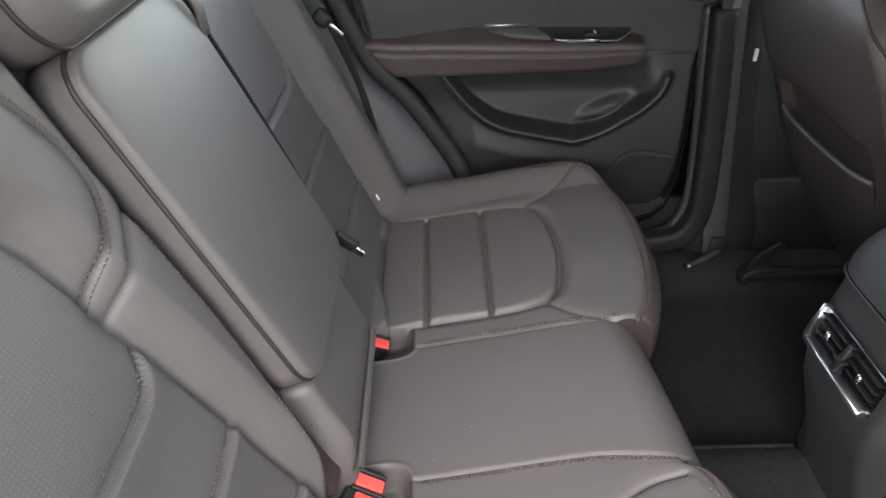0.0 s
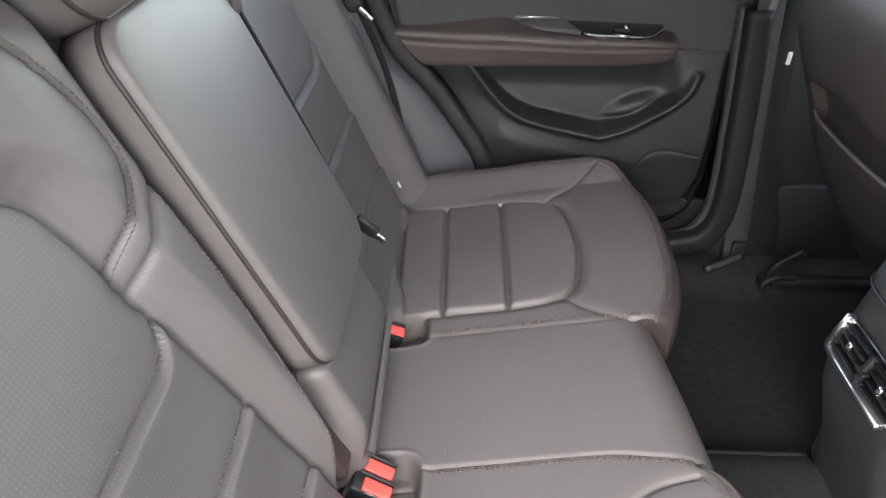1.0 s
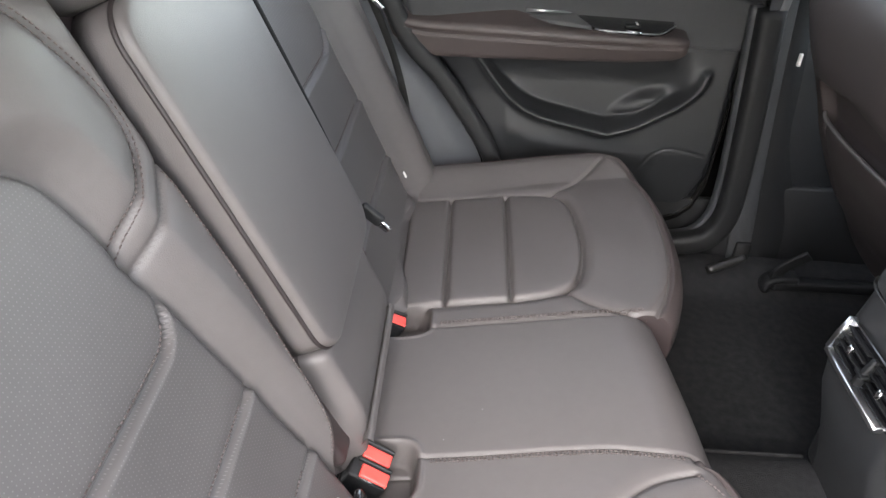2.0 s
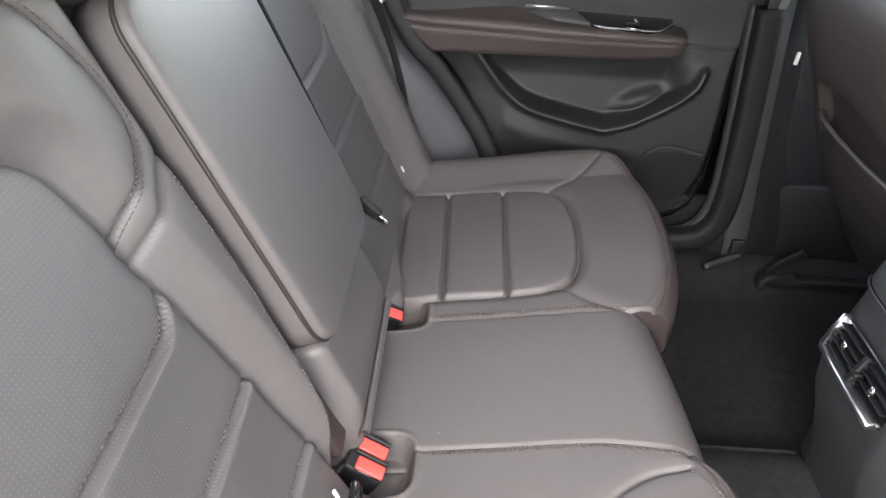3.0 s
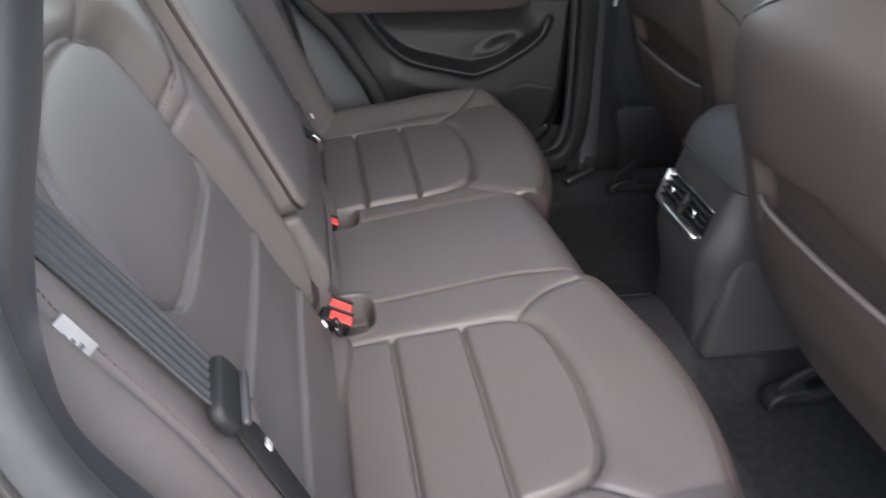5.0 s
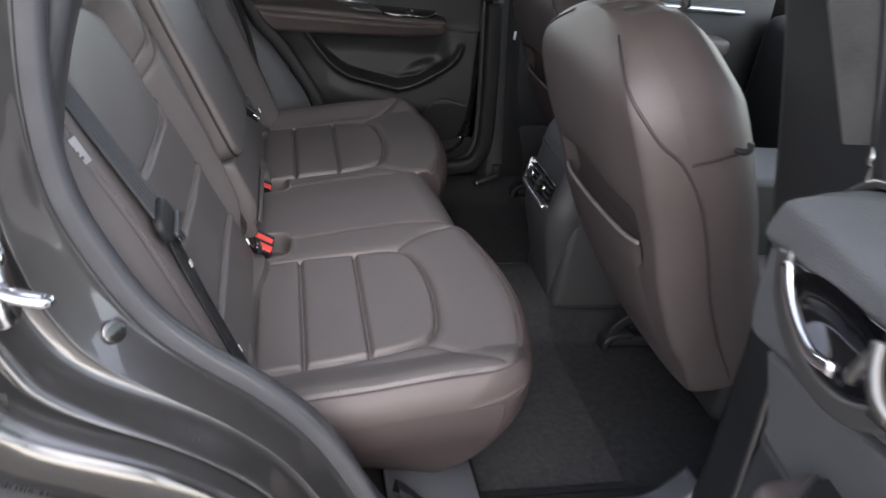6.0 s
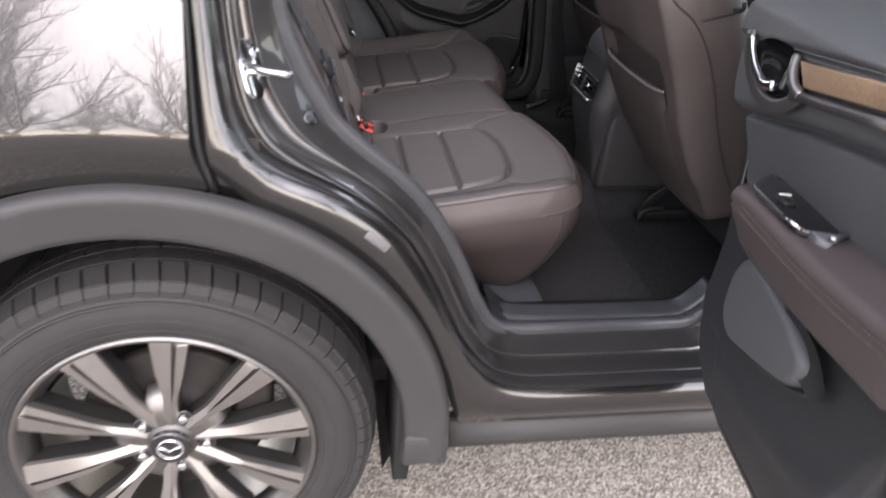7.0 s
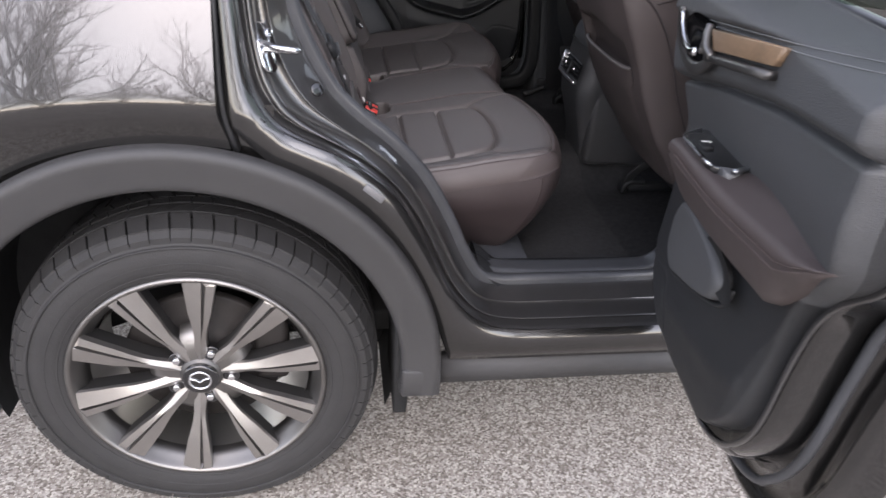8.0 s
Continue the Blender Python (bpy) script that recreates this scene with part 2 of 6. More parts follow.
def sweep(name, line, section, up=(0, 0, 1), scale=None, cap=True):
    """Carries a closed section (pairs: sideways, upwards) along a line."""
    line, sec = np.array(line, float), np.array(section, float)
    _, side, over = frames_along(line, up)
    k = np.ones(len(line)) if scale is None else np.asarray(scale)
    P = line[:, None] + k[:, None, None] * (sec[None, :, :1] * side[:, None] + sec[None, :, 1:] * over[:, None])
    me = sheet(name, P, wrap=True)
    if cap:
        bm = bmesh.new()
        bm.from_mesh(me)
        bmesh.ops.holes_fill(bm, edges=[e for e in bm.edges if e.is_boundary], sides=0)
        bmesh.ops.recalc_face_normals(bm, faces=bm.faces)
        bm.to_mesh(me)
        bm.free()
    return me


def ring(r, n=10, ry=None):
    return [(r * math.cos(2 * math.pi * i / n), (ry or r) * math.sin(2 * math.pi * i / n)) for i in range(n)]


def rounded(w, h, r, n=6):
    """The outline of a rounded rectangle."""
    r = min(r, w / 2 - 1e-4, h / 2 - 1e-4)
    pts = []
    for cx, cy, a0 in ((w / 2 - r, h / 2 - r, 0), (-w / 2 + r, h / 2 - r, 90), (-w / 2 + r, -h / 2 + r, 180), (w / 2 - r, -h / 2 + r, 270)):
        for i in range(n + 1):
            a_ = radians(a0 + 90 * i / n)
            pts.append((cx + r * math.cos(a_), cy + r * math.sin(a_)))
    return pts


def block(size, bevel=0.004, segs=2, at=(0, 0, 0), m=None):
    bm = bmesh.new()
    bmesh.ops.create_cube(bm, size=1, matrix=Matrix.Diagonal((*size, 1)))
    if bevel:
        bmesh.ops.bevel(bm, geom=bm.edges[:], offset=bevel, segments=segs, affect="EDGES", profile=0.5)
    bmesh.ops.transform(bm, matrix=(m or Matrix.Translation(at)), verts=bm.verts)
    return bm


def prism(outline, z0, z1, bevel=0.0, segs=2):
    """A flat outline (x, y) given a thickness, edges rounded."""
    bm = bmesh.new()
    face = bm.faces.new([bm.verts.new((x, y, z0)) for x, y in outline])
    if face.normal.z > 0:
        face.normal_flip()
    up = bmesh.ops.extrude_face_region(bm, geom=[face])
    tops = [g for g in up["geom"] if isinstance(g, bmesh.types.BMVert)]
    bmesh.ops.translate(bm, verts=tops, vec=(0, 0, z1 - z0))
    bmesh.ops.recalc_face_normals(bm, faces=bm.faces)
    if bevel:
        rim = [e for e in bm.edges if len({round(v.co.z, 5) for v in e.verts}) == 1]
        bmesh.ops.bevel(bm, geom=rim, offset=bevel, segments=segs, affect="EDGES", profile=0.5)
    return bm


def pillow(name, outline, thick, roll, crown, m, rings=18, power=1.0):
    """A padded body over a convex outline: rolled edge, crowned top, straight sides; laid by the pose m."""
    o = np.array(outline, float)
    c = o.mean(0)
    far = np.linalg.norm(o - c, axis=1)
    f = np.r_[1 - (1 - np.cos(np.linspace(0, math.pi / 2, 8))) * roll / far.mean(), np.linspace(1 - roll / far.mean(), 0.02, rings)[1:]]
    rows = [np.c_[o, np.full(len(o), -thick)], np.c_[o, np.full(len(o), -thick * 0.6)]]
    for i, k in enumerate(f):
        d = min(1.0, (1 - k) * far.mean() / roll)
        z = -roll + roll * math.sqrt(max(0, 1 - (1 - d) ** 2)) + crown * (1 - k ** 2) ** power
        rows.append(np.c_[c + (o - c) * k, np.full(len(o), z)])
    P = np.array(rows)
    me = sheet(name, P, wrap=True, flip=True)
    bm = bmesh.new()
    bm.from_mesh(me)
    bmesh.ops.holes_fill(bm, edges=[e for e in bm.edges if e.is_boundary], sides=0)
    bmesh.ops.recalc_face_normals(bm, faces=bm.faces)
    bmesh.ops.transform(bm, matrix=m, verts=bm.verts)
    bm.to_mesh(me)
    bm.free()
    return me


def line_distance(px, py, line):
    """Least distance from many points to a line of points."""
    best = np.full(px.shape, 9.0)
    line = np.asarray(line, float)
    for (ax, ay), (bx, by) in zip(line[:-1], line[1:]):
        dx, dy = bx - ax, by - ay
        t = np.clip(((px - ax) * dx + (py - ay) * dy) / (dx * dx + dy * dy + 1e-12), 0, 1)
        best = np.minimum(best, np.hypot(px - ax - t * dx, py - ay - t * dy))
    return best


def inside(px, py, poly):
    """Which points lie in a closed outline."""
    hit = np.zeros(px.shape, bool)
    n = len(poly)
    for i in range(n):
        (ax, ay), (bx, by) = poly[i], poly[(i + 1) % n]
        if ay != by:
            hit ^= ((ay > py) != (by > py)) & (px < (bx - ax) * (py - ay) / (by - ay) + ax)
    return hit


def smooth(a_, b_, x):
    t = np.clip((x - a_) / (b_ - a_), 0, 1)
    return t * t * (3 - 2 * t)


def stitches(name, line, normals, mat, parent, pitch=0.0056, length=0.0034, wide=0.0009, high=0.0007):
    """A row of single threads laid along a line on a surface, joined."""
    line = np.array(line, float)
    s = np.r_[0, np.cumsum(np.linalg.norm(np.diff(line, axis=0), axis=1))]
    q = np.arange(0, s[-1] - length, pitch)
    at = lambda v, d: np.stack([np.interp(v, s, d[:, k]) for k in range(3)], 1)
    nrm = np.asarray(normals, float) * np.ones_like(line)
    A, B, N = at(q, line), at(q + length, line), at(q, nrm)
    chunks = []
    faces = [(0, 1, 3, 2), (4, 6, 7, 5), (0, 4, 5, 1), (2, 3, 7, 6), (0, 2, 6, 4), (1, 5, 7, 3)]
    for a0, b0, n0 in zip(A, B, N):
        n0 = n0 / (np.linalg.norm(n0) + 1e-9)
        w = np.cross(b0 - a0, n0)
        w = w / (np.linalg.norm(w) + 1e-9) * wide / 2
        v = [a0 - w - n0 * high, a0 + w - n0 * high, a0 - w * 0.8 + n0 * high, a0 + w * 0.8 + n0 * high, b0 - w - n0 * high, b0 + w - n0 * high, b0 - w * 0.8 + n0 * high, b0 + w * 0.8 + n0 * high]
        chunks.append((v, faces))
    ob = part(name, joined(name, chunks), mat, parent)
    ob["kind"] = "stuff"
    return ob


# ---- ground ----
tagged(part("ground", sheet("ground", [[(-400, -400, -0.05), (-400, 400, -0.05)], [(400, -400, -0.05), (400, 400, -0.05)]], flip=True), GROUND, smooth=False),
       "exposed-aggregate concrete drive, pale speckled stones", "driveway", kind="structure")

# ---- rear seat ----
SEAMS = {1: 0.147, -1: 0.108}       # where the middle place ends, to the left and to the right
SEAT_REAR = 0.36
seat = thing("rear_bench", "dark brown leather rear bench seat with stitched panels", "car seat", at=(0.6, 0, 0.44))


def seat_front(w, sign=1):
    """How far forward the cushion reaches at a distance w from the middle."""
    d = np.clip(np.abs(w - 0.395) / 0.275, 0, 1)
    corner = 0.780 + (0.018 if sign > 0 else 0.046) * smooth(0.30, 0.12, w)
    tip, shape = (0.888, 2.4) if sign > 0 else (0.883, 2.0)
    return np.where(w < SEAMS[sign], 0.808, corner + (tip - corner) * (1 - d ** shape) ** 0.55)


def seat_base(x):
    return 0.676 + 0.165 * (x - 0.395)


INSERT = [(0.397, 0.200), (0.50, 0.203)] + [tuple(p) for p in curve([(0.60, 0.206), (0.655, 0.212), (0.688, 0.230), (0.704, 0.268), (0.713, 0.32), (0.7155, 0.38), (0.711, 0.45), (0.702, 0.492), (0.681, 0.519), (0.64, 0.532), (0.58, 0.539)], 40)] + [(0.50, 0.542), (0.397, 0.545)]
CUSHION_SEAMS = [curve([(0.676, 0.530), (0.720, 0.560), (0.755, 0.592), (0.785, 0.628)], 20), curve([(0.672, 0.214), (0.708, 0.180), (0.748, 0.155), (0.79, 0.140)], 20),
                 curve([(0.398, 0.545), (0.375, 0.565), (0.365, 0.60)], 8), curve([(0.398, 0.200), (0.375, 0.19), (0.362, 0.175)], 8)]


def bent(x, y):
    """The near seam swings outwards towards the seat's front."""
    return y - 0.017 * smooth(0.68, 0.81, x) * np.exp(-((y + 0.108) / 0.05) ** 2)


def cup_shape(x, y):
    """The pockets that hold the belt buckles, with their soft rims; y across the car."""
    z = 0 * x
    for yc, ry in ((-0.129, 0.050), (0.166, 0.040)):
        cup = (np.abs((x - 0.410) / 0.052) ** 3.6 + np.abs((y - yc) / ry) ** 3.6) ** (1 / 3.6)
        z = z - 0.042 * (1 - smooth(0.82, 0.98, cup)) + 0.0025 * np.exp(-((cup - 1.04) / 0.05) ** 2)
    return z


def cushion_height(x, w, sign=1):
    """Top of an outer cushion: pierced insert with two cross channels, raised bolsters, rolled front and side."""
    z = seat_base(x)
    d = line_distance(x, w, INSERT + INSERT[:1])
    isin = inside(x, w, INSERT)
    sd = np.where(isin, -d, d)
    ch = np.minimum(np.abs(x - 0.480), np.abs(x - 0.587))
    near = np.minimum(np.where(isin, ch, 9), d)
    z = z + np.where(isin, 0.0075 - 0.0045 * np.exp(-near / 0.007), 0)
    z = z - np.where(isin, 0.0100 * np.exp(-(ch / 0.0036) ** 2), 0)
    lift = 0.008 * smooth(-0.003, 0.022, sd) * smooth(0.37, 0.43, x) * (0.55 + 0.45 * smooth(0.45, 0.7, x))
    outer = 0.035 * smooth(-0.015, 0.105, w - 0.545)
    z = z + np.where(isin, 0, np.maximum(lift, outer))
    z = z - 0.0115 * np.exp(-(sd / 0.0040) ** 2)
    for seam in CUSHION_SEAMS:
        q = line_distance(x, w, seam)
        z = z - 0.006 * np.exp(-(q / 0.0032) ** 2) - 0.003 * np.exp(-(q / 0.013) ** 2)
    z = z + cup_shape(x, sign * w)
    z = z + 0.0012 * np.sin(31 * x + 9 * w) * np.sin(23 * w)
    return z


def cushion(sign):
    nx, ny = 230, 200
    t = np.linspace(0, 1, nx)
    s = np.where(t < 0.8, t / 0.8 * 0.9, 0.9 + 0.1 * np.sin((t - 0.8) / 0.2 * math.pi / 2))
    v = np.linspace(0, 1, ny)
    v = np.where(v < 0.82, v / 0.82 * 0.9, 0.9 + 0.1 * np.sin((v - 0.82) / 0.18 * math.pi / 2))
    W = (SEAMS[sign] + (0.672 - SEAMS[sign]) * v)[None, :] * np.ones((nx, 1))
    X = SEAT_REAR + (seat_front(W, sign) - SEAT_REAR) * s[:, None]
    Z = cushion_height(X, W, sign)
    R = 0.058
    df, ds = np.maximum(R - (seat_front(W, sign) - X), 0), np.maximum(R - (0.672 - W) * 1.1, 0)
    d = R - np.minimum(np.hypot(df, ds), R)
    Z = Z - (R - np.sqrt(np.maximum(R * R - (R - d) ** 2, 0)))
    # stitched fold just over the rolled edge
    Z = Z - 0.005 * np.exp(-((d - 0.030) / 0.003) ** 2) + 0.002 * np.exp(-((d - 0.022) / 0.004) ** 2)
    dm = W - SEAMS[sign]
    Z = Z - 0.0035 * (1 - smooth(0, 0.005, dm))
    top = np.stack([X, bent(X, sign * W), Z], -1)
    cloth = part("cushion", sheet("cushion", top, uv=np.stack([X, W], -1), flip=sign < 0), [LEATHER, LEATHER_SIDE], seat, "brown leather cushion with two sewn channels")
    # faces below the sewn fold turn darker brown, standing in for weaker light there
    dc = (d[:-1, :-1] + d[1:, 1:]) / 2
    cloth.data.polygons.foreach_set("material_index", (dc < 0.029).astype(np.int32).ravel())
    # the skirt below the rolled edge, along the front and the outer side
    loop = np.concatenate([top[120:, 0], top[-1, 1:], top[::-1, -1][1:]])
    n = len(loop)
    mid = np.array([0.55, sign * 0.40])
    rows = []
    low = np.full(n, 0.468)
    for k in np.linspace(0, 1, 20):
        tuck = 0.004 * math.sin(min(1.0, k * 2.5) * math.pi) - 0.125 * k ** 2.0
        out = loop[:, :2] - mid
        out = out / np.linalg.norm(out, axis=1)[:, None]
        rows.append(np.c_[loop[:, :2] + out * tuck, loop[:, 2] + (low - loop[:, 2]) * k])
    base = rows[-1].copy()
    base[:, :2] += (mid - base[:, :2]) * 0.25
    rows.append(base)
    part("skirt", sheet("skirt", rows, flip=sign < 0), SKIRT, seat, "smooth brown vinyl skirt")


cushion(1)
cushion(-1)


def on_cushion(x, w, sign, lift=0.0014):
    """Places on the outer cushion's top for a line of x, w."""
    x, w = np.asarray(x), np.asarray(w)
    R = 0.058
    z = cushion_height(x, w, sign)
    df, ds = np.maximum(R - (seat_front(w, sign) - x), 0), np.maximum(R - (0.672 - w) * 1.1, 0)
    d = R - np.minimum(np.hypot(df, ds), R)
    z = z - (R - np.sqrt(np.maximum(R * R - (R - d) ** 2, 0)))
    return np.stack([x, bent(x, sign * w), z + lift], 1)


for sign in (1, -1):
    # thread along the sewn fold, round the front corner and back along the side
    th = np.linspace(0, math.pi / 2, 24)
    ws = np.concatenate([np.linspace(0.19, 0.62, 90), 0.672 - (0.058 - 0.024 * np.sin(th)) / 1.1, np.full(60, 0.672 - 0.034 / 1.1)])
    xs = np.concatenate([seat_front(ws[:90], sign) - 0.034, seat_front(ws[90:114], sign) - 0.058 + 0.024 * np.cos(th), np.linspace(float(seat_front(ws[113:114], sign)[0]) - 0.060, 0.46, 60)])
    stitches("stitching", on_cushion(xs, ws, sign), (0, 0, 1), THREAD, seat)


def centre_cushion():
    nx, ny = 170, 110
    t = np.linspace(0, 1, nx)
    s = np.where(t < 0.8, t / 0.8 * 0.9, 0.9 + 0.1 * np.sin((t - 0.8) / 0.2 * math.pi / 2))
    Y = np.linspace(-SEAMS[-1], SEAMS[1], ny)[None, :] * np.ones((nx, 1))
    half = (SEAMS[1] + SEAMS[-1]) / 2
    W = np.abs(Y - (SEAMS[1] - half))
    front = 0.812 + 0.022 * (SEAMS[1] - Y) / (2 * half)
    X = 0.385 + (front - 0.385) * s[:, None]
    edge = seat_base(X) + 0.008 * (0.55 + 0.45 * smooth(0.45, 0.7, X))
    Z = edge + 0.004 * (1 - (W / half) ** 2) - 0.0035 * (1 - smooth(0, 0.005, half - W))
    Z = Z + cup_shape(X, Y)
    R = 0.075
    d = np.minimum(front - X, R)
    Z = Z - (R - np.sqrt(np.maximum(R * R - (R - d) ** 2, 0)))
    top = np.stack([X, bent(X, Y), Z], -1)
    down = [top[-1] + np.array([-0.02 * k * k, 0, -0.27 * k]) for k in np.linspace(0, 1, 8)[1:]]
    part("middle_cushion", sheet("middle_cushion", np.concatenate([top, np.array(down)]), uv=None), LEATHER, seat, "plain brown leather middle cushion")


centre_cushion()
for sign in (1, -1):
    xs = np.linspace(0.475, 0.785, 60)
    for off in (0.0055, 0.0095):
        stitches("stitching", on_cushion(xs, np.full(60, SEAMS[sign] + off), sign), (0, 0, 1), THREAD, seat)
    arc = curve([(0.79, 0.145), (0.828, 0.21), (0.858, 0.30), (0.866, 0.40), (0.856, 0.50), (0.825, 0.58), (0.775, 0.63)], 60)
    stitches("stitching", on_cushion(arc[:, 0], arc[:, 1], sign), (0.3, 0, 1), THREAD, seat)
    side = curve([(0.785, 0.628), (0.74, 0.643), (0.66, 0.649), (0.54, 0.650), (0.42, 0.649)], 60)
    stitches("stitching", on_cushion(side[:, 0], side[:, 1], sign), (0, sign, 0.6), THREAD, seat)

# ---- seat backs: a plane that leans back, places given across (w) and up it (s), height over it (n) ----
LEAN_UP = np.array([-0.4202, 0, 0.9074])
LEAN_OUT = np.array([0.9074, 0, 0.4202])
BACK_0 = np.array([0.376, 0, 0.714])


def on_back(w, s, n, sign=1):
    w, s, n = np.broadcast_arrays(np.asarray(w, float), np.asarray(s, float), np.asarray(n, float))
    return BACK_0 + np.stack([0 * w, sign * w, 0 * w], -1) + s[..., None] * LEAN_UP + n[..., None] * LEAN_OUT


PANEL = curve([(0.170, -0.02), (0.187, 0.08), (0.212, 0.232), (0.235, 0.362), (0.251, 0.450), (0.266, 0.494), (0.302, 0.520), (0.337, 0.531), (0.38, 0.534), (0.44, 0.528), (0.500, 0.508), (0.532, 0.468), (0.538, 0.38), (0.542, 0.25), (0.546, 0.12), (0.550, -0.02)], 80)
BACK_CHANNELS = [curve([(0.234, 0.358), (0.243, 0.338), (0.260, 0.320), (0.29, 0.314), (0.38, 0.314), (0.46, 0.312), (0.488, 0.314), (0.508, 0.324), (0.530, 0.345)], 40),
                 curve([(0.208, 0.212), (0.24, 0.206), (0.32, 0.203), (0.44, 0.200), (0.535, 0.200)], 40),
                 curve([(0.190, 0.086), (0.24, 0.085), (0.35, 0.083), (0.50, 0.076), (0.540, 0.074)], 40)]
SIDE_SEAM = curve([(0.245, 0.394), (0.237, 0.407), (0.222, 0.422), (0.196, 0.441), (0.176, 0.463), (0.168, 0.489), (0.172, 0.523), (0.184, 0.556), (0.200, 0.588), (0.225, 0.63)], 48)
SIDE_SEAM_2 = curve([(0.240, 0.374), (0.222, 0.388), (0.196, 0.406), (0.171, 0.426), (0.153, 0.441)], 40)
HEAD_SEAM = curve([(0.304, 0.521), (0.286, 0.548), (0.272, 0.58), (0.264, 0.63)], 20)
OUT_SEAM = curve([(0.654, -0.02), (0.654, 0.2), (0.656, 0.33), (0.662, 0.42), (0.662, 0.47), (0.64, 0.56), (0.60, 0.62)], 40)
BACK_TOP, BACK_SIDE, BACK_IN = 0.64, 0.700, 0.151


def back_edge(s):
    """Inner edge of a backrest, drawn in where it meets the cushion."""
    return BACK_IN + 0.020 * smooth(0.10, 0.0, s)


def back_height(w, s, sign=1):
    d = line_distance(w, s, PANEL)
    isin = inside(w, s, PANEL)
    sd = np.where(isin, -d, d)
    ch = np.full(w.shape, 9.0)
    for c in BACK_CHANNELS:
        ch = np.minimum(ch, line_distance(w, s, c))
    near = np.minimum(ch, d)
    # pleats: each stands a little proud just under its sewn line
    n = np.where(isin, 0.0045 * (1 - np.exp(-near / 0.007)) + 0.002 - 0.0055 * np.exp(-(ch / 0.0026) ** 2), 0)
    for c in BACK_CHANNELS:
        under = np.interp(w, c[:, 0], c[:, 1]) - s
        n = n + np.where(isin & (under > 0), 0.0060 * smooth(0.0, 0.006, under) * np.exp(-under / 0.020), 0)
    inner = smooth(0.0, 0.040, sd) * smooth(0.34, 0.22, w) * (0.021 + 0.006 * smooth(0.05, 0.3, s))
    outer = smooth(0.0, 0.07, sd) * smooth(0.46, 0.60, w) * (0.022 if sign < 0 else 0.050)
    n = n + np.where(isin, 0, inner + outer + 0.002 + 0.005 * smooth(0, 0.02, sd))
    n = n - 0.006 * np.exp(-(sd / 0.0035) ** 2)
    for seam, deep in ((SIDE_SEAM, 0.0060), (SIDE_SEAM_2, 0.0055), (HEAD_SEAM, 0.005), (OUT_SEAM, 0.003)):
        q = line_distance(w, s, seam)
        n = n - deep * np.exp(-(q / 0.003) ** 2) - 0.5 * deep * np.exp(-(q / 0.012) ** 2)
    R = 0.014
    d_in = np.clip(w - back_edge(s), 0, R)
    n = n - (R - np.sqrt(R * R - (R - d_in) ** 2))
    R = 0.06
    dt, do = np.maximum(R - (BACK_TOP - s), 0), np.maximum(R - (BACK_SIDE - w), 0)
    d = R - np.minimum(np.hypot(dt, do), R)
    n = n - (R - np.sqrt(np.maximum(R * R - (R - d) ** 2, 0)))
    n = n + 0.0012 * np.sin(27 * w + 11 * s) * np.sin(19 * s + 2)
    return n


def seat_back(sign):
    nw, ns = 190, 230
    v = np.linspace(0, 1, nw)
    lo = 0.05 * (1 - np.cos(np.clip(v / 0.1, 0, 1) * math.pi / 2))
    v = np.where(v < 0.1, lo, np.where(v < 0.85, 0.05 + (v - 0.1) / 0.75 * 0.86, 0.91 + 0.09 * np.sin(np.clip((v - 0.85) / 0.15, 0, 1) * math.pi / 2)))
    u = np.linspace(0, 1, ns)
    u = np.where(u < 0.88, u / 0.88 * 0.92, 0.92 + 0.08 * np.sin((u - 0.88) / 0.12 * math.pi / 2))
    S = (-0.045 + (BACK_TOP + 0.045) * u)[:, None] * np.ones((1, nw))
    W = back_edge(S) + (BACK_SIDE - back_edge(S)) * v[None, :]
    N = back_height(W, S, sign)
    P = on_back(W, S, N, sign)
    ob = part("backrest", sheet("backrest", P, uv=np.stack([W, S], -1), flip=sign > 0), [LEATHER, LEATHER_PERF], seat, "brown leather backrest with perforated centre")
    me = ob.data
    Wc = (W[:-1, :-1] + W[1:, 1:]) / 2
    Sc = (S[:-1, :-1] + S[1:, 1:]) / 2
    me.polygons.foreach_set("material_index", inside(Wc, Sc, PANEL).astype(np.int32).ravel())
    # sides and back of the body
    loop = np.concatenate([P[:, 0], P[-1, 1:], P[::-1, -1][1:]])
    rows = [loop + LEAN_OUT * d for d in (0, -0.01, -0.06, -0.11)]
    inn = rows[-1] + (on_back(0.41, 0.3, -0.11, sign) - rows[-1]) * 0.6
    part("back_shell", sheet("back_shell", rows + [inn], flip=sign < 0), LEATHER_SIDE, seat, "smooth brown vinyl side panel")
    rim = np.stack([back_edge(np.linspace(0.05, 0.43, 60)) + 0.010, np.linspace(0.05, 0.43, 60)], 1)
    lines = [(SIDE_SEAM, (0.0042, -0.0042)), (OUT_SEAM, (0.004,)), (rim, (0.0,))] + [(c[4:-4], (0.008,)) for c in BACK_CHANNELS]
    for line, offs in lines:
        g = np.gradient(line, axis=0)
        g /= np.linalg.norm(g, axis=1)[:, None]
        for o in offs:
            w, s = line[:, 0] - g[:, 1] * o, line[:, 1] + g[:, 0] * o
            stitches("stitching", on_back(w, s, back_height(w, s, sign) + 0.0006, sign), LEAN_OUT, THREAD, seat)


seat_back(-1)
seat_back(1)


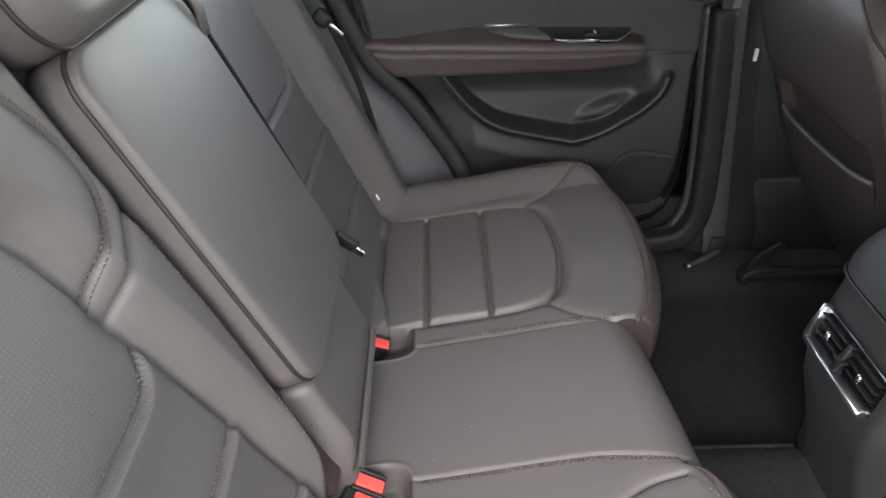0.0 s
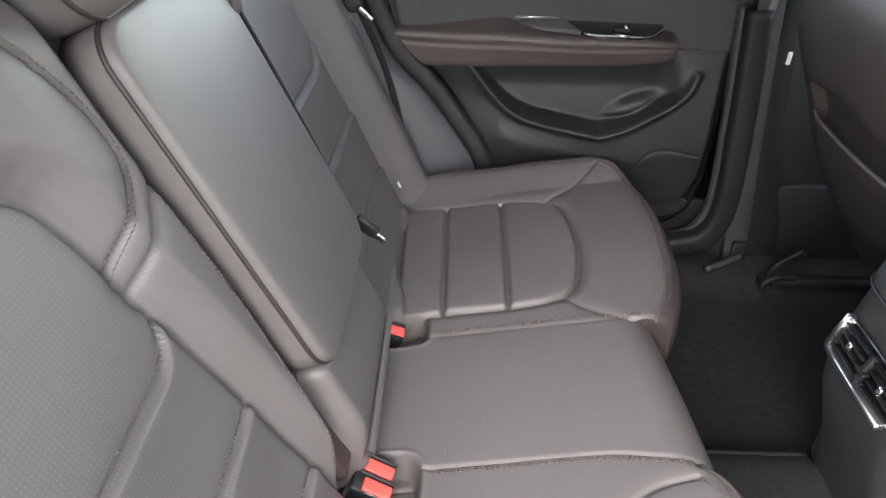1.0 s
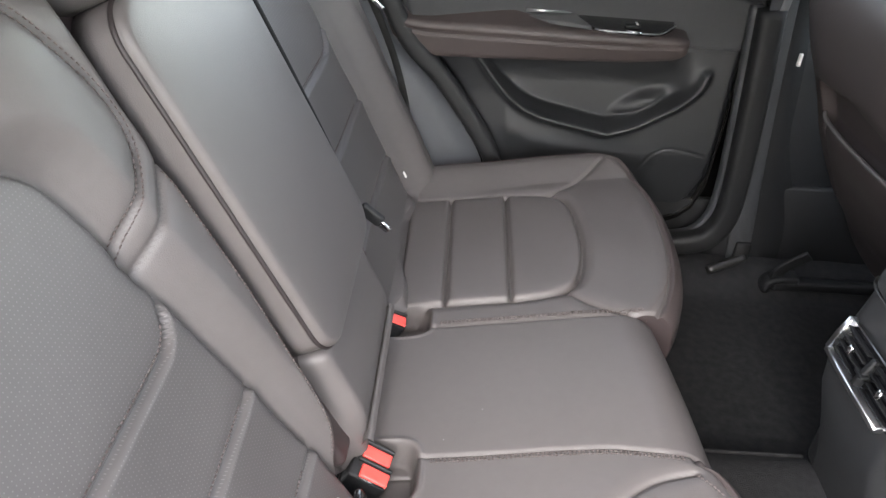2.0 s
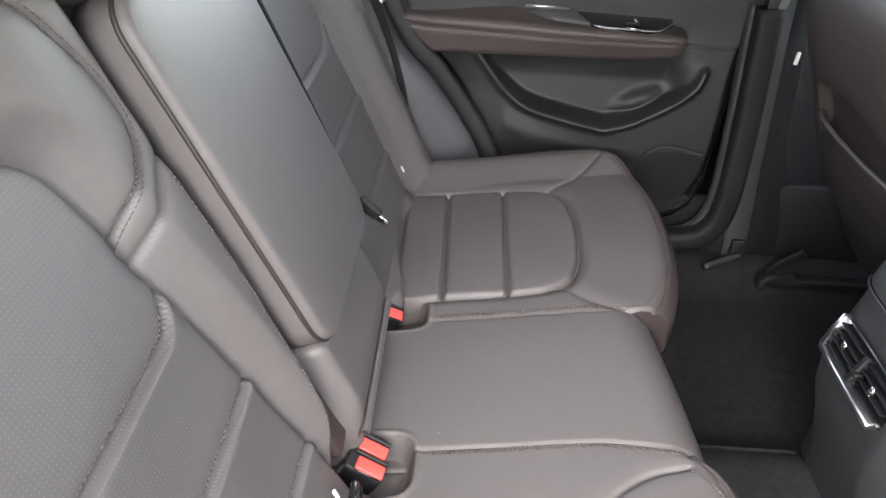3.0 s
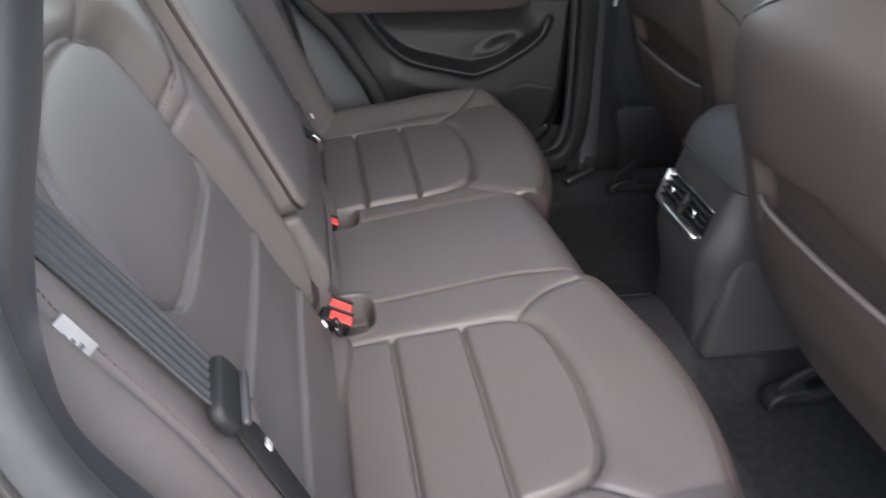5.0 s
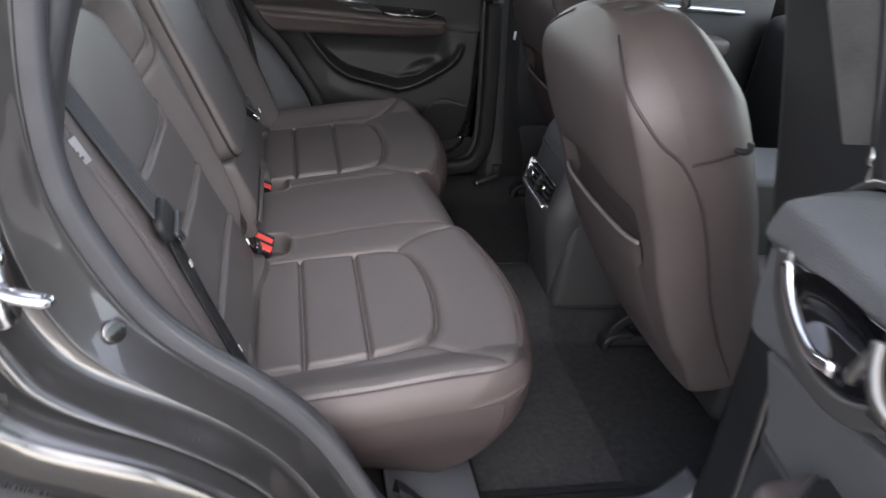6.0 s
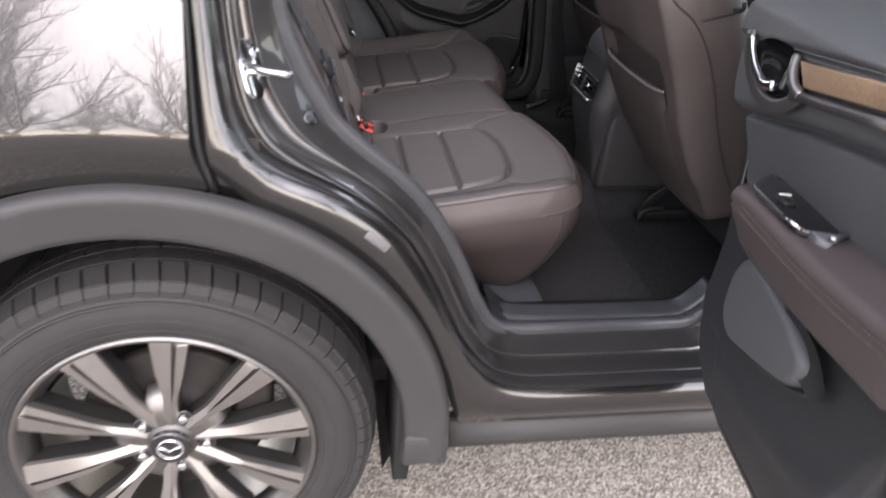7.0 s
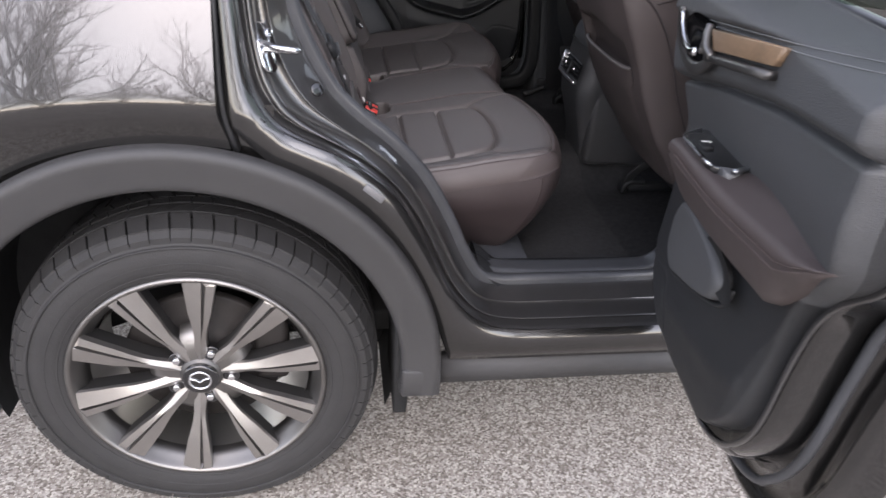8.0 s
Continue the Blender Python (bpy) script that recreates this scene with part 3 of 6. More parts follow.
def back_pose(w, s, n):
    """A pose on the seat back's plane: x across to the car's left, y up the back, z out of it."""
    m = Matrix.Identity(4)
    for k, axis in enumerate(((0, 1, 0), LEAN_UP, LEAN_OUT)):
        for r in range(3):
            m[r][k] = axis[r]
    m.translation = Vector(on_back(w, s, n))
    return m


MID_N = 0.062
mid_out = rounded(0.290, 0.411, 0.040, 10)
part("middle_backrest", pillow("middle_backrest", mid_out, 0.052, 0.008, 0.008, back_pose(0.007, 0.360, MID_N), 20, 0.5), LEATHER, seat, "fold-down middle backrest in plain brown leather")
edge = [back_pose(0.007, 0.360, MID_N) @ Vector((x, y, -0.011)) for x, y in mid_out]
edge = np.array([tuple(p) for p in edge + edge[:1]])
part("piping", sweep("piping", edge, ring(0.0028, 8), up=tuple(LEAN_OUT), cap=False), PIPING, seat, "dark piping")
for side in (1, -1):
    ys = np.linspace(-0.175, 0.15, 80)
    ln = np.array([tuple(back_pose(0.007, 0.360, MID_N) @ Vector((side * 0.136, y, 0.0012))) for y in ys])
    if side > 0:
        stitches("stitching", ln, LEAN_OUT, THREAD, seat)
# slim roll below it, down to the cushion
S_ = np.linspace(-0.03, 0.165, 40)[:, None] * np.ones((1, 60))
W_ = (0.008 + 0.138 * np.sin(np.linspace(-1, 1, 60) * math.pi / 2))[None] * np.ones((40, 1))
N_ = 0.040 - 0.030 * smooth(0.075, -0.03, S_) ** 1.6 - 0.05 * smooth(0.135, 0.165, S_) ** 2 - 0.045 * smooth(0.110, 0.138, np.abs(W_ - 0.008)) ** 2.5
part("lower_roll", sheet("lower_roll", on_back(W_, S_, N_), flip=True), LEATHER, seat, "slim brown leather roll under the backrest")
F_ = np.array([[on_back(w, 0.006, 0.018 + 0.016 * k) + np.array([0, 0, 0.010 * math.sin(k * math.pi)]) for k in np.linspace(0, 1, 8)] for w in np.linspace(-0.125, 0.140, 20)])
part("gusset", sheet("gusset", F_), LEATHER, seat, "thin leather fold behind the cushion")
# middle head cushion over the backrest, and the outer head restraints
head_out = rounded(0.28, 0.17, 0.05, 8)
part("middle_headrest", pillow("middle_headrest", head_out, 0.09, 0.03, 0.012, back_pose(-0.004, 0.650, 0.082), 14, 0.6), LEATHER, seat, "brown leather middle head restraint")
edge = np.array([tuple(back_pose(-0.004, 0.650, 0.082) @ Vector((x, y, -0.026))) for x, y in head_out + head_out[:1]])
part("piping", sweep("piping", edge, ring(0.0028, 8), up=tuple(LEAN_OUT), cap=False), PIPING, seat, "dark piping")
for sign in (1, -1):
    part("headrest", pillow("headrest", rounded(0.27, 0.18, 0.06, 8), 0.10, 0.045, 0.01, back_pose(sign * 0.40, 0.80, 0.035), 14, 0.6), LEATHER, seat, "brown leather head restraint")
    for d in (-0.06, 0.06):
        a0, b0 = on_back(0.40 + d, 0.60, -0.02, sign), on_back(0.40 + d, 0.74, -0.02, sign)
        part("headrest_post", sweep("headrest_post", [a0, (a0 + b0) / 2, b0], ring(0.006, 8), up=(0, 1, 0)), CHROME, seat, "chrome post")
# takes the skirt's darker brown to put the gap's shadow into its colour
part("middle_shell", block((0.318, 0.72, 0.05), 0.01, 2, m=back_pose(0.0, 0.37, -0.018)), SKIRT, seat, "brown vinyl shell behind the middle backrest, darkened for shade")
# strap loop at the top of the fold-down backrest
strap = curve([tuple(on_back(0.153, 0.49, 0.062)), tuple(on_back(0.150, 0.53, 0.075)), tuple(on_back(0.140, 0.58, 0.072)), tuple(on_back(0.135, 0.62, 0.05))], 20)
part("pull_strap", sweep("pull_strap", strap, rounded(0.004, 0.03, 0.0015, 2), up=(0, 1, 0)), LEATHER_SIDE, seat, "short leather pull strap")
# plastic caps of the child-seat anchors
for y, s in ((-0.225, 0.03), (-0.56, 0.03), (0.549, 0.02)):
    part("anchor_cap", block((0.004, 0.006, 0.014), 0.0018, 2, m=Matrix.Translation(Vector(on_back(y, s, 0.018))) @ Euler((0, radians(-25), 0)).to_matrix().to_4x4()), PALE, seat, "small white anchor tab")

part("anchor_slot", block((0.010, 0.030, 0.020), 0.004, 2, m=Matrix.Translation(Vector(on_back(-0.208, 0.002, 0.026))) @ Euler((0, radians(-25), 0)).to_matrix().to_4x4()), GLOSS, seat, "dark anchor slot")

# dark gap filler behind and under the bench
part("seat_base", block((0.34, 1.04, 0.10), 0.01, 2, at=(0.53, 0, 0.50)), BLACK, seat, "dark seat base")

# ---- two crumbs left on the middle cushion ----
for cx_, cy_ in ((0.540, -0.037), (0.490, -0.086)):
    crumb = block((0.0015, 0.0011, 0.0009), 0.0003, 1, at=(cx_, cy_, seat_base(cx_) + 0.0105))
    tagged(part("crumb", crumb, LABEL), "tiny pale crumb lying on the leather cushion", "crumb", "crumbs")

# ---- seat-belt buckles ----


def buckle(x, y, z, turn, tilt, group="seat-belt buckles"):
    ob = thing("seat_belt_buckle", "black seat-belt buckle with a red button, in its seat pocket", "buckle", group, at=(x, y, z))
    m = Matrix.Translation((x, y, z)) @ Euler((radians(tilt), radians(24), radians(turn))).to_matrix().to_4x4()
    part("housing", block((0.053, 0.0262, 0.062), 0.004, 3, m=m @ Matrix.Translation((-0.002, 0, -0.031))), BLACK, ob)
    part("button", block((0.038, 0.0180, 0.008), 0.0025, 3, m=m @ Matrix.Translation((0.004, -0.0015, 0.0))), RED, ob, "red release button")
    part("rim", block((0.046, 0.0045, 0.010), 0.002, 2, m=m @ Matrix.Translation((0.001, 0.0108, 0.001))), BLACK, ob)
    part("slot", block((0.034, 0.0022, 0.003), 0.0008, 1, m=m @ Matrix.Translation((0.003, -0.0118, 0.0005))), GLOSS, ob)
    return ob


buckle(0.404, -0.109, 0.692, -8, 10)
buckle(0.403, -0.1365, 0.689, -8, 10)
buckle(0.398, 0.170, 0.686, 6, 12)


# ---- car body ----
car = thing("car", "dark grey metallic five-door car, rear door wide open", "car", at=(0.6, 0, 0))
WHEEL_Z = 0.337
ARCH = (-0.01, 0.36)
EDGE = curve([(0.105, 1.42), (0.121, 1.27), (0.133, 1.14), (0.148, 1.015), (0.172, 0.955), (0.215, 0.915), (0.326, 0.862), (0.413, 0.79), (0.470, 0.70), (0.508, 0.62), (0.545, 0.55), (0.605, 0.487), (0.68, 0.462), (0.80, 0.458), (1.0, 0.46), (1.10, 0.463), (1.16, 0.485)], 160)
INNER = curve([(0.235, 1.45), (0.215, 1.30), (0.208, 1.20), (0.216, 1.11), (0.245, 1.03), (0.29, 0.95), (0.345, 0.893), (0.414, 0.836), (0.482, 0.76), (0.54, 0.66), (0.585, 0.565), (0.625, 0.505), (0.68, 0.487), (0.80, 0.487), (1.0, 0.49), (1.08, 0.50), (1.14, 0.56)], 160)


def jamb():
    """The painted door opening: stepped folds from the outer skin in to the seal flange."""
    # across: share of the way from the outer edge to the flange; depth: y; lift: along the way
    prof = [(-0.02, -0.916), (0.0, -0.912), (0.05, -0.906), (0.08, -0.893), (0.105, -0.877), (0.13, -0.873), (0.17, -0.880), (0.215, -0.884), (0.27, -0.882), (0.315, -0.872), (0.335, -0.852), (0.37, -0.834), (0.45, -0.828),
            (0.54, -0.827), (0.585, -0.831), (0.62, -0.827), (0.70, -0.816), (0.82, -0.799), (0.93, -0.783), (0.97, -0.778), (1.0, -0.762), (1.02, -0.74)]
    prof = curve(prof, 90)
    P = []
    for f, y in prof:
        xz = EDGE + (INNER - EDGE) * f
        lean = 0.22 * np.clip(xz[:, 1] - 0.95, 0, 1) * max(0.0, 1 - f)
        P.append(np.c_[xz[:, 0], y + lean, xz[:, 1]])
    part("door_jamb", sheet("door_jamb", np.array(P)), PAINT_INNER, car, "folded dark grey painted door opening")


jamb()
seal_line = np.c_[INNER[:, 0] + 0.004, np.full(len(INNER), -0.762), INNER[:, 1] + 0.004]
part("door_seal", sweep("door_seal", seal_line, rounded(0.034, 0.026, 0.011, 4), up=(0, 1, 0)), SEAL, car, "black rubber door seal")
LIP = curve([(0.268, 1.45), (0.238, 1.31), (0.217, 1.235), (0.203, 1.175), (0.197, 1.12), (0.201, 1.06), (0.228, 0.997), (0.273, 0.917), (0.340, 0.850), (0.430, 0.78), (0.502, 0.70), (0.555, 0.60), (0.600, 0.53), (0.66, 0.497), (0.80, 0.488), (1.0, 0.49), (1.08, 0.50), (1.14, 0.56)], 160)
part("seal_lip", sweep("seal_lip", np.c_[LIP[:, 0], np.full(len(LIP), -0.716), LIP[:, 1]], rounded(0.034, 0.062, 0.014, 5), up=(0, 1, 0)), SEAL, car, "soft rubber lip of the door seal")


def quarter():
    """Side panel behind the door gap, from the flare's edge up to the waist."""
    rows = []
    for k in np.linspace(0, 1, 70):
        row = []
        for t in np.linspace(0, 1, 120):
            x = -1.05 + (0.094 + 1.05) * t
            d = min(abs(x - ARCH[0]) / 0.536, 1)
            base = ARCH[1] + 0.536 * math.sqrt(1 - d * d) if d < 1 else 0.36
            base = max(base, 0.36)
            xx = x + (0.018 * smooth(0.97, 0.88, base + (1.40 - base) * k)) * t ** 8
            z = base + (1.40 - base) * k
            crease = 0.965 - 0.035 * ((x + 0.02) / 0.3) ** 2 * (abs(x) < 0.6) - 0.1 * (abs(x) >= 0.6)
            over = z - crease
            y = 0.934 - (0.30 * over + 0.15 * over ** 2 if over > 0 else -0.24 * over) - 0.004 * math.exp(-abs(over) / 0.008)
            row.append((xx, -y, z))
        rows.append(row)
    me = sheet("quarter_panel", rows, flip=True)
    ob = part("quarter_panel", me, PAINT, car, "dark grey painted rear quarter panel")
    # folded return at the door gap
    edge = np.array(rows)[:, -1]
    part("panel_return", sheet("panel_return", [edge, edge + [0.003, 0.006, 0], edge + [0.0, 0.03, 0]], flip=True), PAINT, car)


quarter()


def door_strip():
    """Painted strip between the gap and the opening, and the body below it down to the flare."""
    n = len(EDGE)
    zs = EDGE[:, 1]
    outer = []
    for x, z in EDGE:
        # nearest place on the flare's outer arc, or the door gap above it
        d = np.array([x - ARCH[0], z - ARCH[1]])
        r = np.linalg.norm(d)
        if x < 0.2 and z > 0.90:
            q = np.array([0.106 + 0.012 * float(smooth(0.97, 0.88, z)), z])
            q[1] = max(z - 0.0, ARCH[1] + 0.53)
        elif x < 0.545 and z > 0.40:
            q = np.array(ARCH) + d / r * 0.530
        else:
            q = np.array([max(x, 0.523), 0.378])
        outer.append(q)
    outer = np.array(outer)
    P = []
    for k, y in ((0, -0.912), (0.05, -0.918), (0.5, -0.924), (0.95, -0.920), (1.0, -0.912)):
        xz = EDGE + (outer - EDGE) * k
        P.append(np.c_[xz[:, 0], y + 0.22 * np.clip(xz[:, 1] - 0.95, 0, 1), xz[:, 1]])
    part("side_sill", sheet("side_sill", np.array(P), flip=True), PAINT, car, "dark grey painted sill under the open door")
    # black gap behind the door line
    gap = np.array([(0.096, -0.80, 1.42), (0.098, -0.878, 1.05), (0.104, -0.90, 0.95), (0.122, -0.90, 0.88)])
    part("panel_gap", sweep("panel_gap", curve(gap, 20), rounded(0.012, 0.03, 0.004, 2), up=(0, 1, 0)), BLACK, car)


door_strip()
fill = [[(x, -0.900, z) for x in (0.085, 0.13, 0.19)] for z in (0.84, 0.90, 0.965)]
part("inner_panel", sheet("inner_panel", fill, flip=True), PAINT, car)


def flare():
    """Unpainted arch cladding round the wheel, with its rolled inner lip."""
    ang = np.radians(np.linspace(196, -1, 110))
    sec = [(0.452, -0.845), (0.447, -0.900), (0.448, -0.926), (0.453, -0.935), (0.462, -0.938), (0.490, -0.942), (0.518, -0.946), (0.527, -0.945), (0.5325, -0.940), (0.536, -0.932), (0.5375, -0.918)]
    sec = curve(sec, 30)
    P = []
    for r, y in sec:
        row = [(ARCH[0] + r * math.cos(a_), y, ARCH[1] + r * math.sin(a_)) for a_ in ang]
        for k in np.linspace(0, 1, 8)[1:]:
            row.append((ARCH[0] + r - 0.004 * k, y, ARCH[1] - 0.008 - 0.05 * k))
        P.append(row)
    part("wheel_arch_flare", sheet("wheel_arch_flare", P), CLADDING, car, "grey unpainted wheel-arch cladding")
    foot = block((0.088, 0.10, 0.075), 0.006, 2, at=(0.482, -0.893, 0.335))
    part("flare_foot", foot, CLADDING, car)
    flap = prism([(0.0, 0.0), (0.03, 0.0), (0.038, 0.12), (0.034, 0.26), (0.0, 0.26)], -0.10, 0.10, 0.004)
    bmesh.ops.transform(flap, matrix=Matrix.Translation((0.425, -0.81, 0.22)) @ Euler((radians(90), 0, 0)).to_matrix().to_4x4(), verts=flap.verts)
    part("mud_flap", flap, LINER, car, "black mud flap")
    arch = []
    for y in (-0.85, -0.78, -0.60):
        arch.append([(ARCH[0] + 0.452 * math.cos(a_), y, ARCH[1] + 0.452 * math.sin(a_)) for a_ in np.radians(np.linspace(200, -22, 50))])
    part("arch_liner", sheet("arch_liner", arch), LINER, car, "dark wheel-arch liner")
    wall = [[(ARCH[0] + r * math.cos(a_), -0.60, ARCH[1] + r * math.sin(a_)) for a_ in np.radians(np.linspace(200, -22, 50))] for r in (0.452, 0.2, 0.02)]
    part("arch_wall", sheet("arch_wall", wall), LINER, car)


flare()
# lower cladding along the sill
clad = [(-0.012, -0.036), (0.010, -0.036), (0.022, -0.030), (0.026, -0.005), (0.018, 0.030), (0.006, 0.036), (-0.012, 0.036)]
part("sill_cladding", sweep("sill_cladding", [(0.523, -0.890, 0.340), (0.8, -0.890, 0.341), (1.2, -0.890, 0.342), (2.0, -0.890, 0.342)], [(a_, b_) for a_, b_ in clad], up=(0, 0, 1)), CLADDING, car, "grey unpainted sill cladding")
part("underbody", block((2.6, 1.5, 0.06), 0.01, 2, at=(1.2, 0.05, 0.335)), LINER, car)

# scuff plate with raised ribs along the sill
scuff = [(-0.788, 0.474), (-0.770, 0.489), (-0.745, 0.492), (-0.735, 0.497), (-0.728, 0.492), (-0.718, 0.492), (-0.712, 0.498), (-0.705, 0.493), (-0.695, 0.493), (-0.689, 0.499), (-0.682, 0.494), (-0.668, 0.493), (-0.655, 0.485), (-0.645, 0.46), (-0.640, 0.42)]
xs = np.linspace(0.63, 1.16, 30)
rows = []
for i, x in enumerate(xs):
    k = float(smooth(0.70, 0.62, x))
    up = 0.03 * float(smooth(1.10, 1.18, x)) + 0.045 * k
    rows.append([(x, y + 0.02 * k, z + up) for y, z in scuff])
part("scuff_plate", sheet("scuff_plate", rows), BLACK, car, "ribbed black scuff plate on the door sill")
part("sill_plug", block((0.016, 0.010, 0.020), 0.004, 2, at=(1.128, -0.709, 0.552)), PALE, car, "small white plug")

# ---- striker, clip and plugs on the jamb ----
striker = holder("door_striker", car, "bright steel door striker")
m = Matrix.Translation((0.176, -0.845, 1.052))
plate = prism(rounded(0.040, 0.092, 0.018, 5), -0.004, 0.004, 0.002)
bmesh.ops.transform(plate, matrix=m @ Euler((radians(65), radians(12), radians(55))).to_matrix().to_4x4(), verts=plate.verts)
part("plate", plate, CHROME, striker)
for dz in (0.026, -0.036):
    bolt = prism(ring(0.009, 12), 0, 0.007, 0.002)
    bmesh.ops.transform(bolt, matrix=m @ Matrix.Translation((0.006, -0.001, dz)) @ Euler((radians(65), radians(12), radians(55))).to_matrix().to_4x4(), verts=bolt.verts)
    part("bolt", bolt, CHROME, striker)
loop = curve([(0.166, -0.85, 1.065), (0.200, -0.885, 1.064), (0.232, -0.895, 1.062), (0.234, -0.880, 1.056), (0.205, -0.868, 1.054), (0.172, -0.845, 1.052)], 30)
part("hoop", sweep("hoop", loop, ring(0.0055, 10), up=(0, 0, 1)), CHROME, striker)
for (x, y, z), r in (((0.265, -0.802, 0.962), 0.013), ((0.30, -0.868, 0.868), 0.006)):
    plug = prism(ring(r, 16), -0.002, 0.004, 0.0015)
    bmesh.ops.transform(plug, matrix=Matrix.Translation((x, y, z)) @ Euler((radians(60), 0, radians(35))).to_matrix().to_4x4(), verts=plug.verts)
    part("jamb_plug", plug, PAINT, car)
clip = block((0.046, 0.006, 0.016), 0.0025, 2, m=Matrix.Translation((0.3715, -0.9235, 0.7995)) @ Euler((0, radians(38), radians(-6))).to_matrix().to_4x4())
part("jamb_clip", clip, CUP_GREY, car, "grey plastic clip")


# ---- wheel ----
wheel = holder("wheel", car, "alloy wheel with ten twin spokes and a black tyre")
AX = (0.0, WHEEL_Z)


RIM_K = 1.046                       # rim over its drawn size


def grown(r):
    return r * RIM_K if r <= 0.262 else 0.274 + (r - 0.262) * 1.12


def lathe(profile, n=128):
    """Turns a profile of radius, y round the axle."""
    profile = [(grown(r), y) for r, y in profile]
    return [[(AX[0] + r * math.cos(a_), y, AX[1] + r * math.sin(a_)) for a_ in np.linspace(0, 2 * math.pi, n, endpoint=False)] for r, y in profile]


tyre = curve([(0.252, -0.700), (0.275, -0.690), (0.325, -0.694), (0.346, -0.710), (0.3515, -0.74), (0.3525, -0.80), (0.3515, -0.86), (0.345, -0.893), (0.334, -0.908), (0.322, -0.914), (0.318, -0.9145), (0.314, -0.916), (0.300, -0.918), (0.280, -0.916), (0.268, -0.911), (0.262, -0.9105), (0.258, -0.904)], 70)
part("tyre", sheet("tyre", lathe(tyre), wrap=True, flip=True), RUBBER, wheel, "black tyre with a blocky tread")


def tread():
    """Shoulder blocks and two ribs of blocks, joined round the tyre."""
    chunks = []
    face = [(0, 1, 2, 3), (4, 7, 6, 5), (0, 4, 5, 1), (1, 5, 6, 2), (2, 6, 7, 3), (3, 7, 4, 0)]

    def lump(a0, a1, y0, y1, r0, r1, skew, drop=0.0):
        v = []
        for rr in (r0, r1):
            for a_, y, sk in ((a0, y0, 0), (a1, y0, 0), (a1, y1, skew), (a0, y1, skew)):
                q = grown(rr - (drop if y == y0 else 0))
                ang = a_ + sk
                v.append((AX[0] + q * math.cos(ang), y, AX[1] + q * math.sin(ang)))
        chunks.append((v, face))

    n = 58
    for i in range(n):
        a0 = 2 * math.pi * i / n
        w = 2 * math.pi / n * 0.88
        lump(a0, a0 + w, -0.899, -0.858, 0.340, 0.3660, 0.018, 0.011)
        lump(a0 - 0.002, a0 + w + 0.005, -0.9105, -0.897, 0.335, 0.3530, 0.0, 0.011)
        lump(a0 + 0.02, a0 + 0.027 + w, -0.851, -0.818, 0.340, 0.3665, -0.07)
        lump(a0 + 0.03, a0 + 0.03 + w * 1.05, -0.812, -0.788, 0.340, 0.367, 0.02)
        lump(a0 + 0.02, a0 + 0.02 + w, -0.782, -0.750, 0.340, 0.3665, 0.05)
        lump(a0, a0 + w, -0.742, -0.703, 0.340, 0.364, -0.018)
    ob = part("tread", joined("tread", chunks), RUBBER, wheel, smooth=False)
    ob["kind"] = "stuff"


tread()
rim = curve([(0.262, -0.905), (0.2605, -0.913), (0.2580, -0.9165), (0.2545, -0.9172), (0.2510, -0.9160), (0.2475, -0.909), (0.241, -0.897), (0.231, -0.878), (0.228, -0.85), (0.222, -0.80), (0.222, -0.70)], 40)
part("rim", sheet("rim", lathe(rim), wrap=True, flip=True), LIP_METAL, wheel, "machined rim")
barrel = [(0.2225, -0.868), (0.2215, -0.80), (0.221, -0.70)]
part("barrel", sheet("barrel", lathe(barrel), wrap=True, flip=True), ALLOY, wheel)
ridge = curve([(0.3265, -0.912), (0.3255, -0.9175), (0.3225, -0.918), (0.321, -0.913)], 8)
part("sidewall_ridge", sheet("sidewall_ridge", lathe(ridge), wrap=True, flip=True), RUBBER, wheel)
for r_ in (0.272, 0.293, 0.334):
    y_ = -0.9120 if r_ < 0.28 else (-0.9168 if r_ < 0.30 else -0.9085)
    fine = curve([(r_ + 0.0016, y_ + 0.002), (r_ + 0.0008, y_ - 0.0016), (r_ - 0.0008, y_ - 0.0016), (r_ - 0.0016, y_ + 0.002)], 8)
    part("sidewall_ridge", sheet("sidewall_ridge", lathe(fine), wrap=True, flip=True), RUBBER, wheel)


